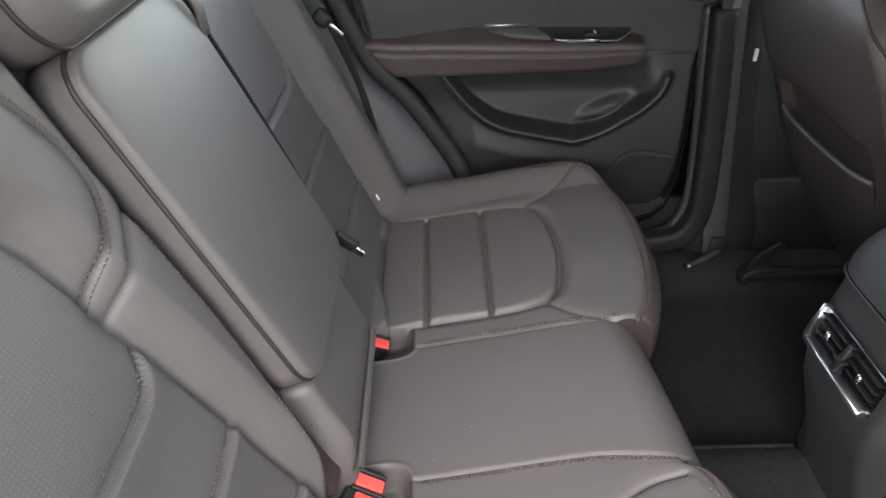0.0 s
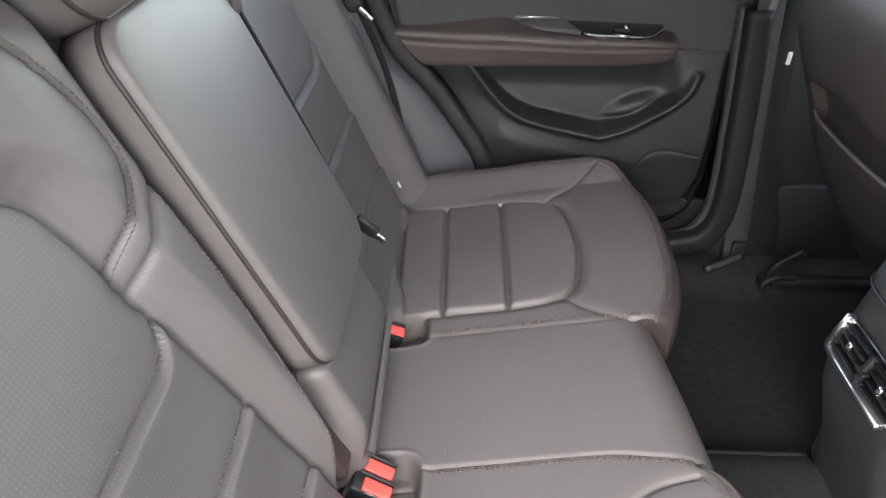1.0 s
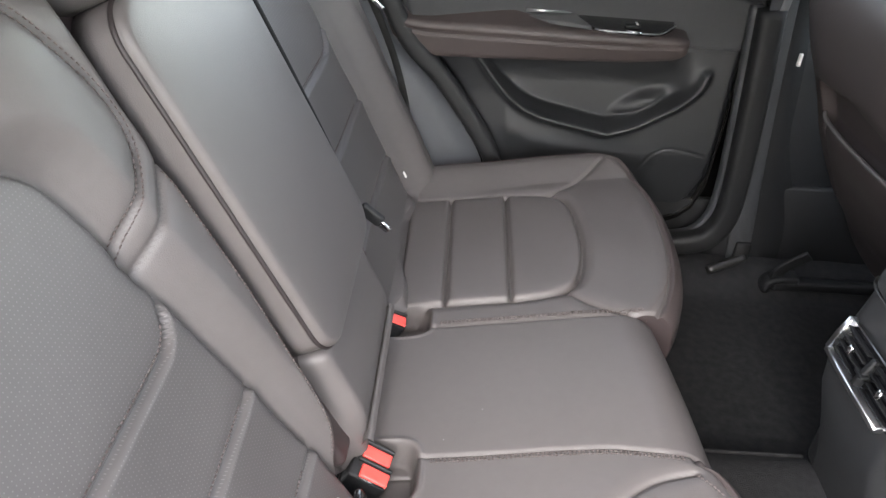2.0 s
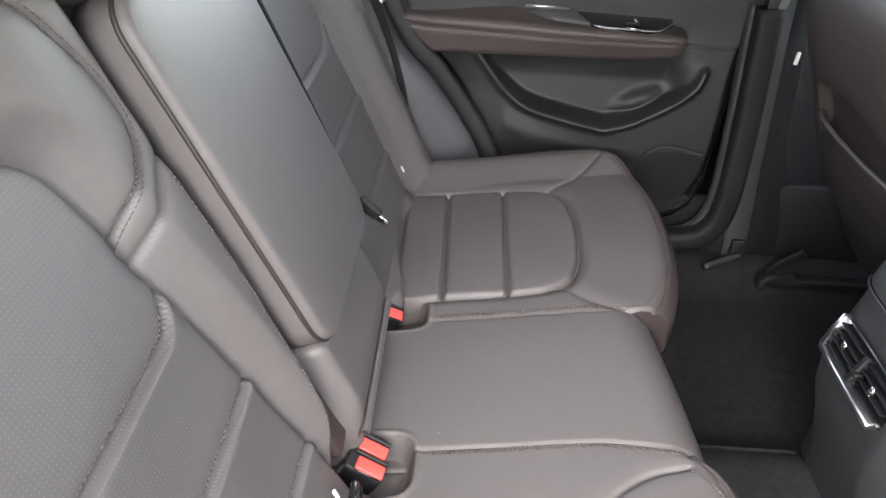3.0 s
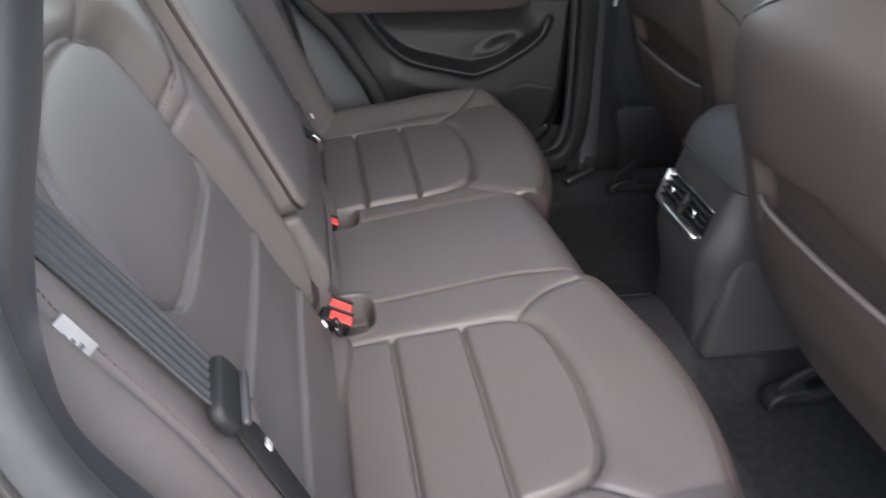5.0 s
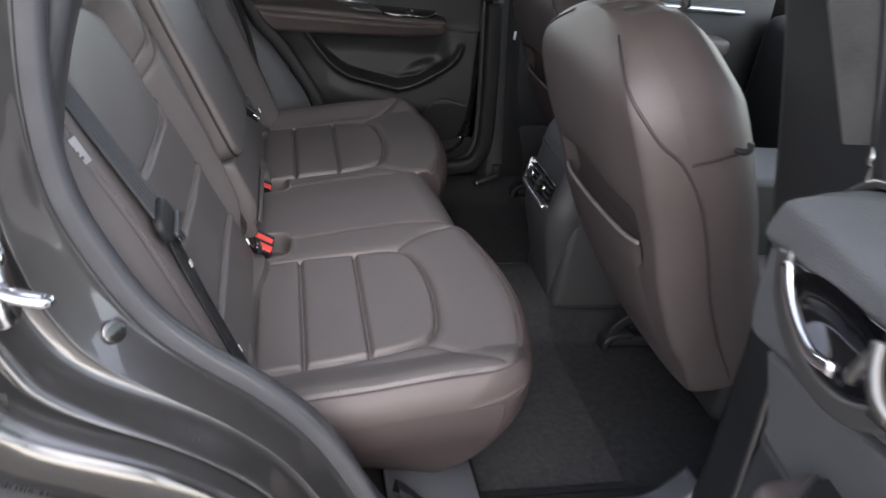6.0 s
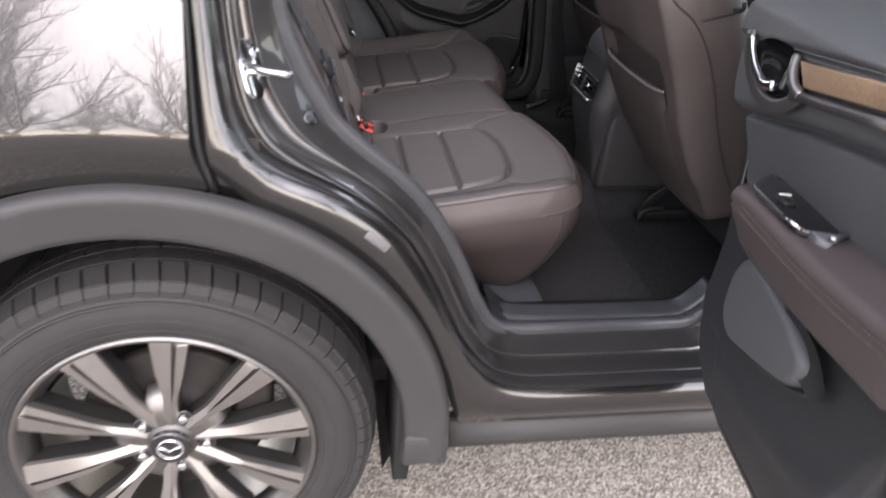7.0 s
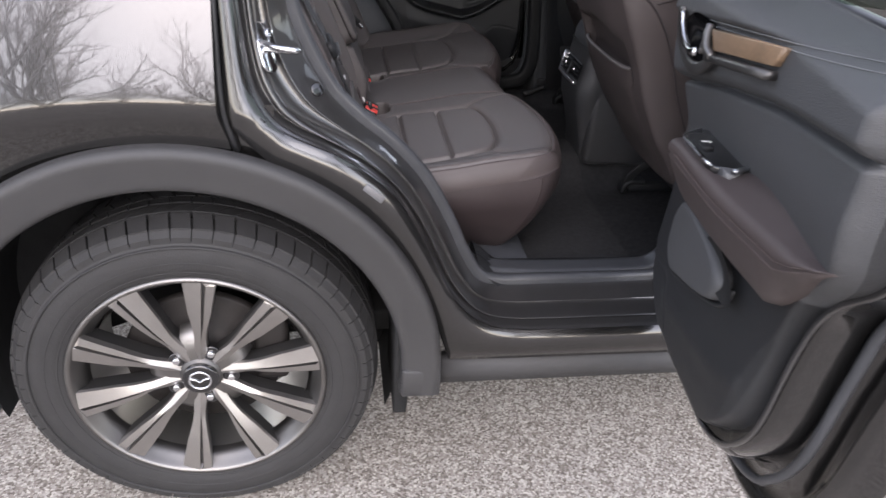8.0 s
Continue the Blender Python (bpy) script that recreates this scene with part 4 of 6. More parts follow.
def spoke_mesh(hand):
    """One blade: slim at the hub, spreading to the rim; a broad machined face, and a sunk groove that opens half way out beside its ridge; drawn along +x, face towards -y."""
    n = 26
    rows = []
    for i in range(n):
        t = i / (n - 1)
        r = 0.036 + (0.2515 - 0.036) * t
        yf = -0.886 - 0.029 * t ** 1.3 - 0.007 * math.sin(t * math.pi)
        far_ = max(0.0, (t - 0.30) / 0.70)
        open_ = min(1.0, max(0.0, (t - 0.32) / 0.14)) * min(1.0, (1.0 - t) / 0.04)
        waist = math.sin(min(1.0, t / 0.62) * math.pi)
        q_i = -0.0175 + 0.0050 * waist - 0.0125 * far_ ** 1.4
        q_r = 0.0005 + 0.0085 * t
        q_g = q_r + 0.001 + (0.002 + 0.0055 * far_) * open_
        q_o = max(0.0170 - 0.0035 * waist + 0.0200 * far_ ** 1.1, q_g + 0.004)
        deep = 0.011 * open_ + 0.0008
        slope = 0.0060 - 0.0035 * open_
        line = [(yf + 0.055, q_i + 0.005), (yf + 0.014, q_i), (yf + 0.0065, q_i + 0.0015), (yf + 0.0004, q_r - 0.0016), (yf, q_r), (yf + deep, q_r + 0.0008), (yf + deep, q_g - 0.0006),
                (yf + 0.0008, q_g), (yf + slope, q_o - 0.0015), (yf + 0.016, q_o), (yf + 0.055, q_o - 0.005)]
        rows.append([(r * RIM_K, y, hand * q * RIM_K) for y, q in line])
    me = sheet("spoke", rows, flip=hand > 0)
    me.materials.append(ALLOY)
    me.materials.append(ALLOY_DARK)
    cols = len(rows[0]) - 1
    dark = {0, 5, 6, 9}
    for k, p in enumerate(me.polygons):
        p.material_index = 1 if k % cols in dark else 0
    bm = bmesh.new()
    bm.from_mesh(me)
    bmesh.ops.recalc_face_normals(bm, faces=bm.faces)
    bm.to_mesh(me)
    bm.free()
    return me


SPOKES = {h: spoke_mesh(h) for h in (1, -1)}
for k in range(5):
    for h in (1, -1):
        a_ = 30 + 72 * k + 16.5 * h
        ob = part("spoke", SPOKES[h], [ALLOY, ALLOY_DARK], wheel, smooth=False)
        ob.matrix_basis = Matrix.Translation((AX[0], 0, AX[1])) @ Euler((0, radians(-a_), 0)).to_matrix().to_4x4()
    # web between the two blades near the hub
    a0 = radians(30 + 72 * k)
    web = [[(AX[0] + r * math.cos(a0 + q * half), y, AX[1] + r * math.sin(a0 + q * half)) for q in (-1, -0.5, 0, 0.5, 1)] for r, half, y in ((0.035, 0.6, -0.886), (0.070, 0.27, -0.886), (0.095, 0.18, -0.880), (0.110, 0.14, -0.868), (0.118, 0.13, -0.845))]
    part("web", sheet("web", web), LIP_METAL, wheel)
hubm = curve([(0.046, -0.840), (0.047, -0.872), (0.045, -0.884), (0.040, -0.889), (0.034, -0.893)], 14)
part("hub", sheet("hub", lathe(hubm, 60), wrap=True, flip=True), ALLOY_DARK, wheel)
cap = curve([(0.0375, -0.884), (0.037, -0.899), (0.034, -0.902), (0.018, -0.9035), (0.0005, -0.904)], 14)
part("hub_cap", sheet("hub_cap", lathe(cap, 60), wrap=True, flip=True), GLOSS, wheel, "black hub cap with a plain silver badge")
badge = curve([(0.024, -0.9028), (0.0235, -0.9052), (0.0205, -0.9055), (0.0195, -0.9030)], 8)
part("badge_ring", sheet("badge_ring", lathe(badge, 60), wrap=True, flip=True), CHROME, wheel)
for s_ in (1, -1):
    bar = curve([(AX[0], -0.9055, AX[1] - 0.004), (AX[0] + s_ * 0.010, -0.9055, AX[1] + 0.004), (AX[0] + s_ * 0.020, -0.9052, AX[1] + 0.006)], 8)
    part("badge_bar", sweep("badge_bar", bar, ring(0.0022, 6), up=(0, 1, 0)), CHROME, wheel)
for k in range(5):
    a_ = radians(66 + 72 * k)
    c = Vector((AX[0] + 0.064 * math.cos(a_), -0.876, AX[1] + 0.064 * math.sin(a_)))
    nut = prism(ring(0.0085, 6), 0, 0.016, 0.002)
    bmesh.ops.transform(nut, matrix=Matrix.Translation(c) @ Euler((radians(90), 0, 0)).to_matrix().to_4x4(), verts=nut.verts)
    part("lug_nut", nut, CHROME, wheel)
    well = prism(ring(0.0185, 18), 0, 0.008, 0.002)
    bmesh.ops.transform(well, matrix=Matrix.Translation((c.x, -0.877, c.z)) @ Euler((radians(90), 0, 0)).to_matrix().to_4x4(), verts=well.verts)
    part("lug_well", well, GLOSS, wheel)
disc = [(0.165, -0.805), (0.165, -0.822), (0.160, -0.824), (0.095, -0.824), (0.085, -0.835), (0.02, -0.838)]
part("brake_disc", sheet("brake_disc", lathe(disc, 80), wrap=True, flip=True), IRON, wheel, "rusty brake disc")
cal = block((0.075, 0.07, 0.17), 0.015, 3, at=(0.150, -0.81, WHEEL_Z + 0.03))
part("brake_caliper", cal, IRON, wheel)


# ---- cabin floor, side trim and shell ----
floor_rows = []
for x in np.linspace(0.40, 2.2, 40):
    row = []
    for y in np.linspace(-0.70, 0.72, 90):
        hump = 0.085 * math.exp(-((y / 0.13) ** 4))
        row.append((x, y, 0.432 + hump + 0.05 * float(smooth(0.60, 0.70, abs(y))) + 0.002 * math.sin(40 * x) * math.sin(33 * y)))
    floor_rows.append(row)
tagged(part("floor", sheet("floor", floor_rows), CARPET), "black carpeted car floor with a raised centre tunnel", "car floor", kind="structure")
mat = thing("floor_mat", "black carpet floor mat over the tunnel", "floor mat", at=(0.98, 0.0, 0.52))
mrows = []
for x in np.linspace(0.80, 1.085, 24):
    row = []
    for y in np.linspace(-0.60, 0.098, 60):
        hump = 0.085 * math.exp(-((y / 0.13) ** 4))
        row.append((x, y, 0.440 + hump))
    mrows.append(row)
part("carpet", sheet("carpet", mrows), MAT, mat, "flat black carpet")
edge = np.array([(x, 0.098, 0.443 + 0.085 * math.exp(-((0.098 / 0.13) ** 4))) for x in np.linspace(0.80, 1.085, 12)])
part("binding", sweep("binding", edge, ring(0.004, 6)), MAT, mat)
part("floor_duct", block((0.16, 0.20, 0.012), 0.004, 2, at=(0.70, -0.62, 0.478)), GREY_TRIM, car, "grey plastic sill step")

# grey lower pillar trim beside the far seat back
cpos = curve([(0.255, 1.16), (0.304, 1.045), (0.356, 0.945), (0.42, 0.877), (0.477, 0.80), (0.525, 0.725), (0.546, 0.67), (0.560, 0.60)], 40)
rows = []
for x, z in cpos:
    rows.append([(0.20 + (x - 0.20) * k, 0.712 - 0.022 * math.sin(math.pi * min(1, k * 1.0)) + 0.012 * smooth(0.9, 1.0, k), z) for k in np.linspace(0, 1, 14)])
tagged(part("side_trim", sheet("side_trim", rows, flip=True), GREY_TRIM), "slate grey plastic pillar trim beside the seat back", "trim", kind="structure")
far_seal = np.c_[cpos[:, 0] + 0.012, np.full(len(cpos), 0.715), cpos[:, 1] + 0.006]
part("door_seal", sweep("door_seal", far_seal + np.array([0.010, 0.0, 0.004]), rounded(0.040, 0.030, 0.013, 4), up=(0, 1, 0)), BLACK, car, "black rubber door seal")

# ---- doors: drawn closed on the car's left side; sign -1 mirrors to the right ----
D_FRONT = [(0.556, 0.96), (0.575, 1.01), (0.605, 1.042), (0.66, 1.060), (0.76, 1.064), (0.92, 1.064), (1.0, 1.074), (1.06, 1.085), (1.15, 1.098), (1.195, 1.096), (1.222, 1.084), (1.245, 1.058), (1.266, 1.00)]
D_FRONT_NEAR = [(0.610, 0.885), (0.622, 0.935), (0.643, 0.968), (0.685, 1.008), (0.76, 1.046)] + D_FRONT[5:]
D_REAR_FAR = [(0.556, 0.70), (0.575, 0.645), (0.605, 0.605), (0.65, 0.580), (0.715, 0.548), (0.806, 0.500), (0.889, 0.440), (0.95, 0.390), (0.99, 0.365), (1.10, 0.345), (1.30, 0.345)]
D_REAR = [(0.610, 0.70), (0.620, 0.665), (0.64, 0.628), (0.665, 0.598), (0.70, 0.570), (0.735, 0.555), (0.78, 0.548), (0.84, 0.542), (0.90, 0.530), (0.95, 0.510), (0.985, 0.480), (1.015, 0.442), (1.04, 0.415), (1.08, 0.405), (1.12, 0.402), (1.30, 0.395)]
RIM = np.vstack([curve([(0.480, 0.965), (0.523, 0.914), (0.560, 0.868), (0.600, 0.828), (0.650, 0.800), (0.735, 0.780), (0.806, 0.766)], 40), curve([(0.808, 0.766), (0.862, 0.784), (0.912, 0.813), (0.955, 0.842), (0.985, 0.874), (0.995, 0.905)], 30)])


def door_crease(x):
    return np.interp(x, [0.40, 0.45, 0.51, 0.66, 0.87, 1.06], [1.180, 1.174, 1.166, 1.146, 1.110, 1.064])


def door_depth(x, z, sign):
    """How far the trim stands out into the cabin."""
    c = 0.012 * np.sin(np.clip((z - 0.55) / 0.42, 0, 1) * math.pi)
    rz = np.interp(x, RIM[:, 0], RIM[:, 1], left=2.0, right=2.0)
    has = (x > RIM[0, 0]) & (x < RIM[-1, 0])
    hollow = smooth(0.004, 0.024, z - rz) * smooth(0.97, 0.86, z) * np.where(has, 1, 0) * smooth(0.50, 0.58, x) * smooth(1.0, 0.95, x)
    c = c - 0.036 * smooth(0.99, 0.92, x) * hollow
    d = line_distance(x, z, RIM)
    if sign < 0:
        # the near door keeps only a low ridge round its pocket, and its foot stands out
        c = 0.012 * np.sin(np.clip((z - 0.55) / 0.42, 0, 1) * math.pi) + 0.014 * smooth(0.86, 0.66, z)
    else:
        c = c + 0.017 * np.exp(-(d / 0.0095) ** 2)
    # rounded front wall of the pocket
    e_ = np.hypot(((x - 0.880) * 0.92 + (z - 0.828) * 0.39) / 0.078, ((z - 0.828) * 0.92 - (x - 0.880) * 0.39) / 0.030)
    c = c + (0.020 if sign > 0 else 0.0) * (1 - smooth(0.15, 1.0, e_))
    # the lining leans in towards the waist; the upper section stands proud over a rising crease
    crease = door_crease(x)
    c = c + 0.035 * smooth(0.95, 1.12, z) + 0.018 * smooth(crease - 0.002, crease + 0.022, z) - 0.015 * np.exp(-((z - crease) / 0.0050) ** 2)
    # it stands out further towards the rear edge, over the armrest's end
    c = c + 0.034 * np.clip((0.72 - x) / 0.30, 0, 1) ** 1.3 * smooth(0.84, 1.00, z)
    # top roll towards the glass
    c = c + 0.013 * smooth(1.174, 1.190, z - 0.13 * (1.05 - x)) - 0.085 * smooth(1.215, 1.266, z) ** 2
    # scoop behind the inner handle
    c = c - 0.03 * (1 - smooth(0.7, 1.0, np.hypot((x - 0.952) / 0.072, (z - 1.162) / 0.038)))
    # soft ridge across the lower panel
    low = curve([(0.90, 0.70), (0.78, 0.715), (0.66, 0.735), (0.60, 0.76)], 16)
    c = c + 0.004 * np.exp(-(line_distance(x, z, low) / 0.022) ** 2) - (0.10 if sign > 0 else 0.03) * np.clip(0.72 - z, 0, 1)
    c = c - 0.004 * np.exp(-((z - 0.957) / 0.004) ** 2) * smooth(0.90, 0.94, x)
    # the panel turns away towards its rear edge
    c = c - 0.22 * np.clip(np.interp(z, [0.60, 0.70, 0.83, 0.95, 1.0], [0.64, 0.60, 0.58, 0.52, 0.45]) - x, 0, 0.12) * smooth(1.0, 0.94, z)
    # panel line of the lower corner
    fl = curve([(1.04, 0.72), (0.95, 0.735), (0.905, 0.70), (0.88, 0.62), (0.87, 0.52)], 20)
    c = c - 0.0012 * np.exp(-(line_distance(x, z, fl) / 0.003) ** 2)
    return c


def rear_door(sign, label, tail):
    door = thing("rear_door", label, "car door", at=(1.11, sign * 0.90, 0.36))
    Y0 = 0.762

    def place(x, z, c):
        x, z, c = np.broadcast_arrays(np.asarray(x, float), np.asarray(z, float), np.asarray(c, float))
        return np.stack([x, sign * (Y0 - c), z], -1)

    fr, re = (np.array(D_FRONT), np.array(D_REAR_FAR)) if sign > 0 else (np.array(D_FRONT_NEAR), np.array(D_REAR))
    foot = fr[0, 0]
    zs = np.linspace(foot, 1.266, 300)
    u = np.linspace(0, 1, 180)
    xf, xr = np.interp(zs, fr[:, 0], fr[:, 1]), np.interp(zs, re[:, 0], re[:, 1])
    xr[21:] = np.convolve(np.pad(xr, 14, mode="edge"), np.ones(29) / 29, "valid")[21:]
    X = xr[:, None] + (xf - xr)[:, None] * u[None]
    Z = zs[:, None] * np.ones((1, 180))
    C = door_depth(X, Z, sign)
    ed = np.minimum(np.minimum((X - xr[:, None]), (xf[:, None] - X)), Z - foot)
    C = C - 0.03 * (1 - smooth(0, 0.022, ed)) ** 2
    P = place(X, Z, C)
    trim = part("trim_panel", sheet("trim_panel", P, flip=sign < 0), [BLACK_SOFT, PAD], door, "black moulded trim panel")
    zc = (Z[:-1, :-1] + Z[1:, 1:]).ravel() / 2
    trim.data.polygons.foreach_set("material_index", (zc > 0.957).astype(np.int32))
    # painted shell: inner frame edge and outer skin
    out = np.concatenate([P[:, 0][::-1], P[0][1:], P[1:, -1]])
    back = out.copy()
    back[:, 1] = sign * 0.778
    part("trim_return", sheet("trim_return", [out, out * 0.5 + back * 0.5, back], flip=sign < 0), BLACK_SOFT, door)
    loop_xz = out[:, [0, 2]]
    mid = np.array([0.8, 0.85])
    drop = smooth(0.80, 0.60, loop_xz[:, 1])
    push = smooth(0.76, 0.62, loop_xz[:, 0]) * smooth(1.05, 0.85, loop_xz[:, 1])

    def grow(k):
        q_ = mid + (loop_xz - mid) * (1 + k)
        q_[:, 1] -= drop * min(k, 0.115) / 0.115 * 0.13
        q_[:, 0] -= push * min(k, 0.115) / 0.115 * 0.075
        q_[:, 1] = np.minimum(q_[:, 1], 1.266 - 0.5 * k)
        return q_

    rows = []
    for k, y in ((0.0, 0.775), (0.012, 0.771), (0.022, 0.772), (0.027, 0.780), (0.030, 0.810), (0.034, 0.845), (0.045, 0.860), (0.066, 0.864), (0.080, 0.858), (0.088, 0.850), (0.096, 0.852), (0.102, 0.868), (0.106, 0.890), (0.112, 0.898), (0.115, 0.912)):
        q = grow(k)
        rows.append(np.c_[q[:, 0], np.full(len(q), sign * y), q[:, 1]])
    part("door_edge", sheet("door_edge", rows, flip=sign > 0), PAINT, door, "dark grey painted door edge with folded steps")
    if sign < 0:
        # tube in the lighter paint copy, added to draw the flange's highlight
        q = grow(0.016)
        part("edge_lip", sweep("edge_lip", np.c_[q[:, 0], np.full(len(q), sign * 0.768), q[:, 1]][::3], rounded(0.009, 0.006, 0.003, 3), up=(0, 1, 0)), PAINT_INNER, door, "thin painted lip round the trim, lighter for its highlight")
    q = grow(0.115)
    skin = [np.c_[mid[0] + (q[:, 0] - mid[0]) * k, np.full(len(q), sign * (0.912 + 0.012 * (1 - k))), mid[1] + (q[:, 1] - mid[1]) * k] for k in (1, 0.66, 0.33, 0.0)]
    part("outer_skin", sheet("outer_skin", skin, flip=sign > 0), PAINT, door, "dark grey painted outer skin")
    q = grow(0.052)
    seal = np.c_[q[:, 0], np.full(len(q), sign * 0.830), q[:, 1]]
    seal = seal[seal[:, 2] < 1.20]
    part("edge_seal", sweep("edge_seal", seal[::3], ring(0.008, 8), up=(0, 1, 0)), SEAL, door)

    if sign < 0:
        # bottle pocket: a padded front plate, and a dark sheet for the mouth's shade
        rim_ = curve([(0.108, 0.026), (0.106, -0.036), (0.074, -0.064), (0.024, -0.057), (-0.10, -0.019), (-0.128, 0.014), (-0.112, 0.040), (-0.04, 0.062), (0.045, 0.070), (0.088, 0.058), (0.108, 0.026)], 60)[:-1]
        pm = Matrix(((1, 0, 0, 0.832), (0, 0, -sign, sign * (Y0 - 0.034)), (0, 1, 0, 0.832), (0, 0, 0, 1)))
        part("pocket_front", pillow("pocket_front", [tuple(p) for p in rim_], 0.034, 0.012, 0.004, pm, 14, 0.6), PAD, door, "grey padded front of the door pocket")
        ridge = np.array([place(0.834 + 1.10 * u_, 0.830 + 1.13 * v_, float(door_depth(np.array(0.834 + 1.10 * u_), np.array(0.830 + 1.13 * v_), sign)) + 0.001) for u_, v_ in rim_[:34]])
        part("pocket_edge", sweep("pocket_edge", ridge, ring(0.0045, 8), up=(0, 1, 0)), BLACK_SOFT, door, "raised edge round the pocket")
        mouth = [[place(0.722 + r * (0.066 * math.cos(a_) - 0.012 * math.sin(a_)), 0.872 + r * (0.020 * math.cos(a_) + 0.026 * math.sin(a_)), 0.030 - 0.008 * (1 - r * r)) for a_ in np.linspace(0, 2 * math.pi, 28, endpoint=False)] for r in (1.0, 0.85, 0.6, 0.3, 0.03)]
        part("mouth_shade", sheet("mouth_shade", mouth, wrap=True, flip=sign < 0), LINER, door, "dark sheet for the shade in the pocket's mouth")

    # armrest, swept along the door
    AX0, AX1 = tail, 0.936 if sign > 0 else 0.962
    if sign > 0:
        low_line = ([0.31, 0.36, 0.43, 0.525, 0.69, 0.81, 0.90, 0.936], [0.985, 0.950, 0.926, 0.927, 0.932, 0.936, 0.947, 0.958])
        top_line = ([0.31, 0.43, 0.55, 0.58, 0.61, 0.66, 0.72, 0.936], [1.014, 1.022, 1.030, 1.030, 1.018, 1.004, 1.003, 0.999])
        edge_line = ([0.31, 0.353, 0.59, 0.72, 0.89, 0.936], [1.000, 1.004, 1.003, 1.000, 0.997, 0.994])
    else:
        low_line = ([0.415, 0.43, 0.455, 0.51, 0.545, 0.575, 0.62, 0.70, 0.78, 0.90, 0.962], [1.050, 1.045, 1.024, 0.966, 0.930, 0.914, 0.910, 0.902, 0.896, 0.892, 0.900])
        top_line = ([0.415, 0.435, 0.51, 0.585, 0.65, 0.72, 0.76, 0.80, 0.962], [1.066, 1.060, 1.054, 1.051, 1.044, 1.030, 1.020, 1.015, 1.006])
        edge_line = ([0.415, 0.44, 0.48, 0.555, 0.645, 0.755, 0.895, 0.962], [1.056, 1.046, 1.037, 1.028, 1.018, 1.010, 1.004, 0.994])
    ax_low = lambda x: np.interp(x, *low_line)
    ax_top = lambda x: np.interp(x, *top_line)
    ax_edge = lambda x: np.interp(x, *edge_line)
    ax_out = lambda x: np.interp(x, [tail, tail + 0.015, tail + 0.05, 0.56, 0.70, 0.936], [0.0 if sign > 0 else 0.054, 0.040 if sign > 0 else 0.064, 0.062 if sign > 0 else 0.070, 0.070, 0.074, 0.072])

    def arm_sec(x):
        k = (x - AX0) / (AX1 - AX0)
        end = math.sqrt(max(0.0, 1 - ((k - 0.95) / 0.05) ** 2)) if k > 0.95 else 1
        o_, z0, top = float(ax_out(x)) * (0.5 + 0.5 * end), float(ax_low(x)) + 0.014 * (1 - end), float(ax_top(x)) - 0.010 * (1 - end)
        # a sloping side, a sewn fold below the rounded edge, and a top that rises to the lining
        ze = float(ax_edge(x)) - 0.012 * (1 - end)
        d_ = ze - z0
        f_ = min(1.0, d_ / 0.07)
        low_c = min(o_, 0.036 if sign < 0 else 0.058) * f_ + o_ * (1 - f_) - 0.004
        side_ = [(low_c + (o_ - 0.004 - low_c) * q_, z0 + (d_ - 0.030 * f_) * q_) for q_ in (0.12, 0.35, 0.60, 0.82)]
        fold_ = [(o_ - 0.003, ze - 0.029 * f_), (o_ - 0.006, ze - 0.025 * f_), (o_ - 0.001, ze - 0.020 * f_), (o_, ze - 0.011 * f_), (o_ - 0.004, ze - 0.003 * f_), (o_ - 0.011, ze + 0.001)]
        top_ = [(o_ - 0.020, ze + 0.15 * (top - ze)), (o_ * 0.5, ze + 0.55 * (top - ze)), (o_ * 0.2, top), (-0.02, top)]
        return [(c_ - 0.008, z_) for c_, z_ in [(-0.006, z0 + 0.010 * f_), (low_c - 0.012, z0), (low_c - 0.003, z0 + 0.003 * f_)] + side_ + fold_ + top_]

    rows = [[place(x, z, c + 0.008) for c, z in arm_sec(x)] for x in np.linspace(AX0, AX1, 110)]
    rows.append([place(AX1 + 0.001, 0.5 * (ax_low(AX1) + ax_top(AX1)), c * 0.5) for c, z in arm_sec(AX1)])
    end_ = np.mean([place(AX0 - 0.003, z, c + 0.008) for c, z in arm_sec(AX0)], axis=0)
    rows.insert(0, [end_ for _ in rows[0]])
    part("armrest", sheet("armrest", np.array(rows), flip=sign > 0), LEATHER_SIDE, door, "padded brown leather armrest with double stitching")
    for row_, lift_ in ((7, -0.002), (9, 0.0)):
        ln = np.array([place(x, arm_sec(x)[row_][1] + lift_, arm_sec(x)[row_][0] + 0.0092) for x in np.linspace(tail + 0.035, 0.905, 120)])
        stitches("stitching", ln, (0, -sign, 0.3), THREAD, door)
    # switch plate in the armrest's front end
    sw = holder("switch_plate", door, "glossy black window switch plate with a chrome edge")
    if sign > 0:
        plate = [(0.708, 0.000), (0.738, 0.050), (0.76, 0.058), (0.85, 0.059), (0.872, 0.050), (0.900, 0.020), (0.905, 0.000)]
        trim_line = [(0.738, 0.056), (0.76, 0.0605), (0.85, 0.0615), (0.874, 0.053), (0.902, 0.022)]
        slant, lean_ = 1, 0.017
    else:
        plate = [(0.756, 0.000), (0.766, 0.051), (0.79, 0.057), (0.89, 0.058), (0.905, 0.052), (0.938, 0.018), (0.940, 0.000)]
        trim_line = [(0.768, 0.056), (0.79, 0.060), (0.85, 0.0605), (0.888, 0.061), (0.906, 0.055), (0.924, 0.037), (0.941, 0.016)]
        slant, lean_ = 2, 0.035
    pl = prism([(x, c) for x, c in plate], 0, 0.012, 0.002)
    PZ, cant = (1.017, 0.0) if sign < 0 else (1.000, 0.20)
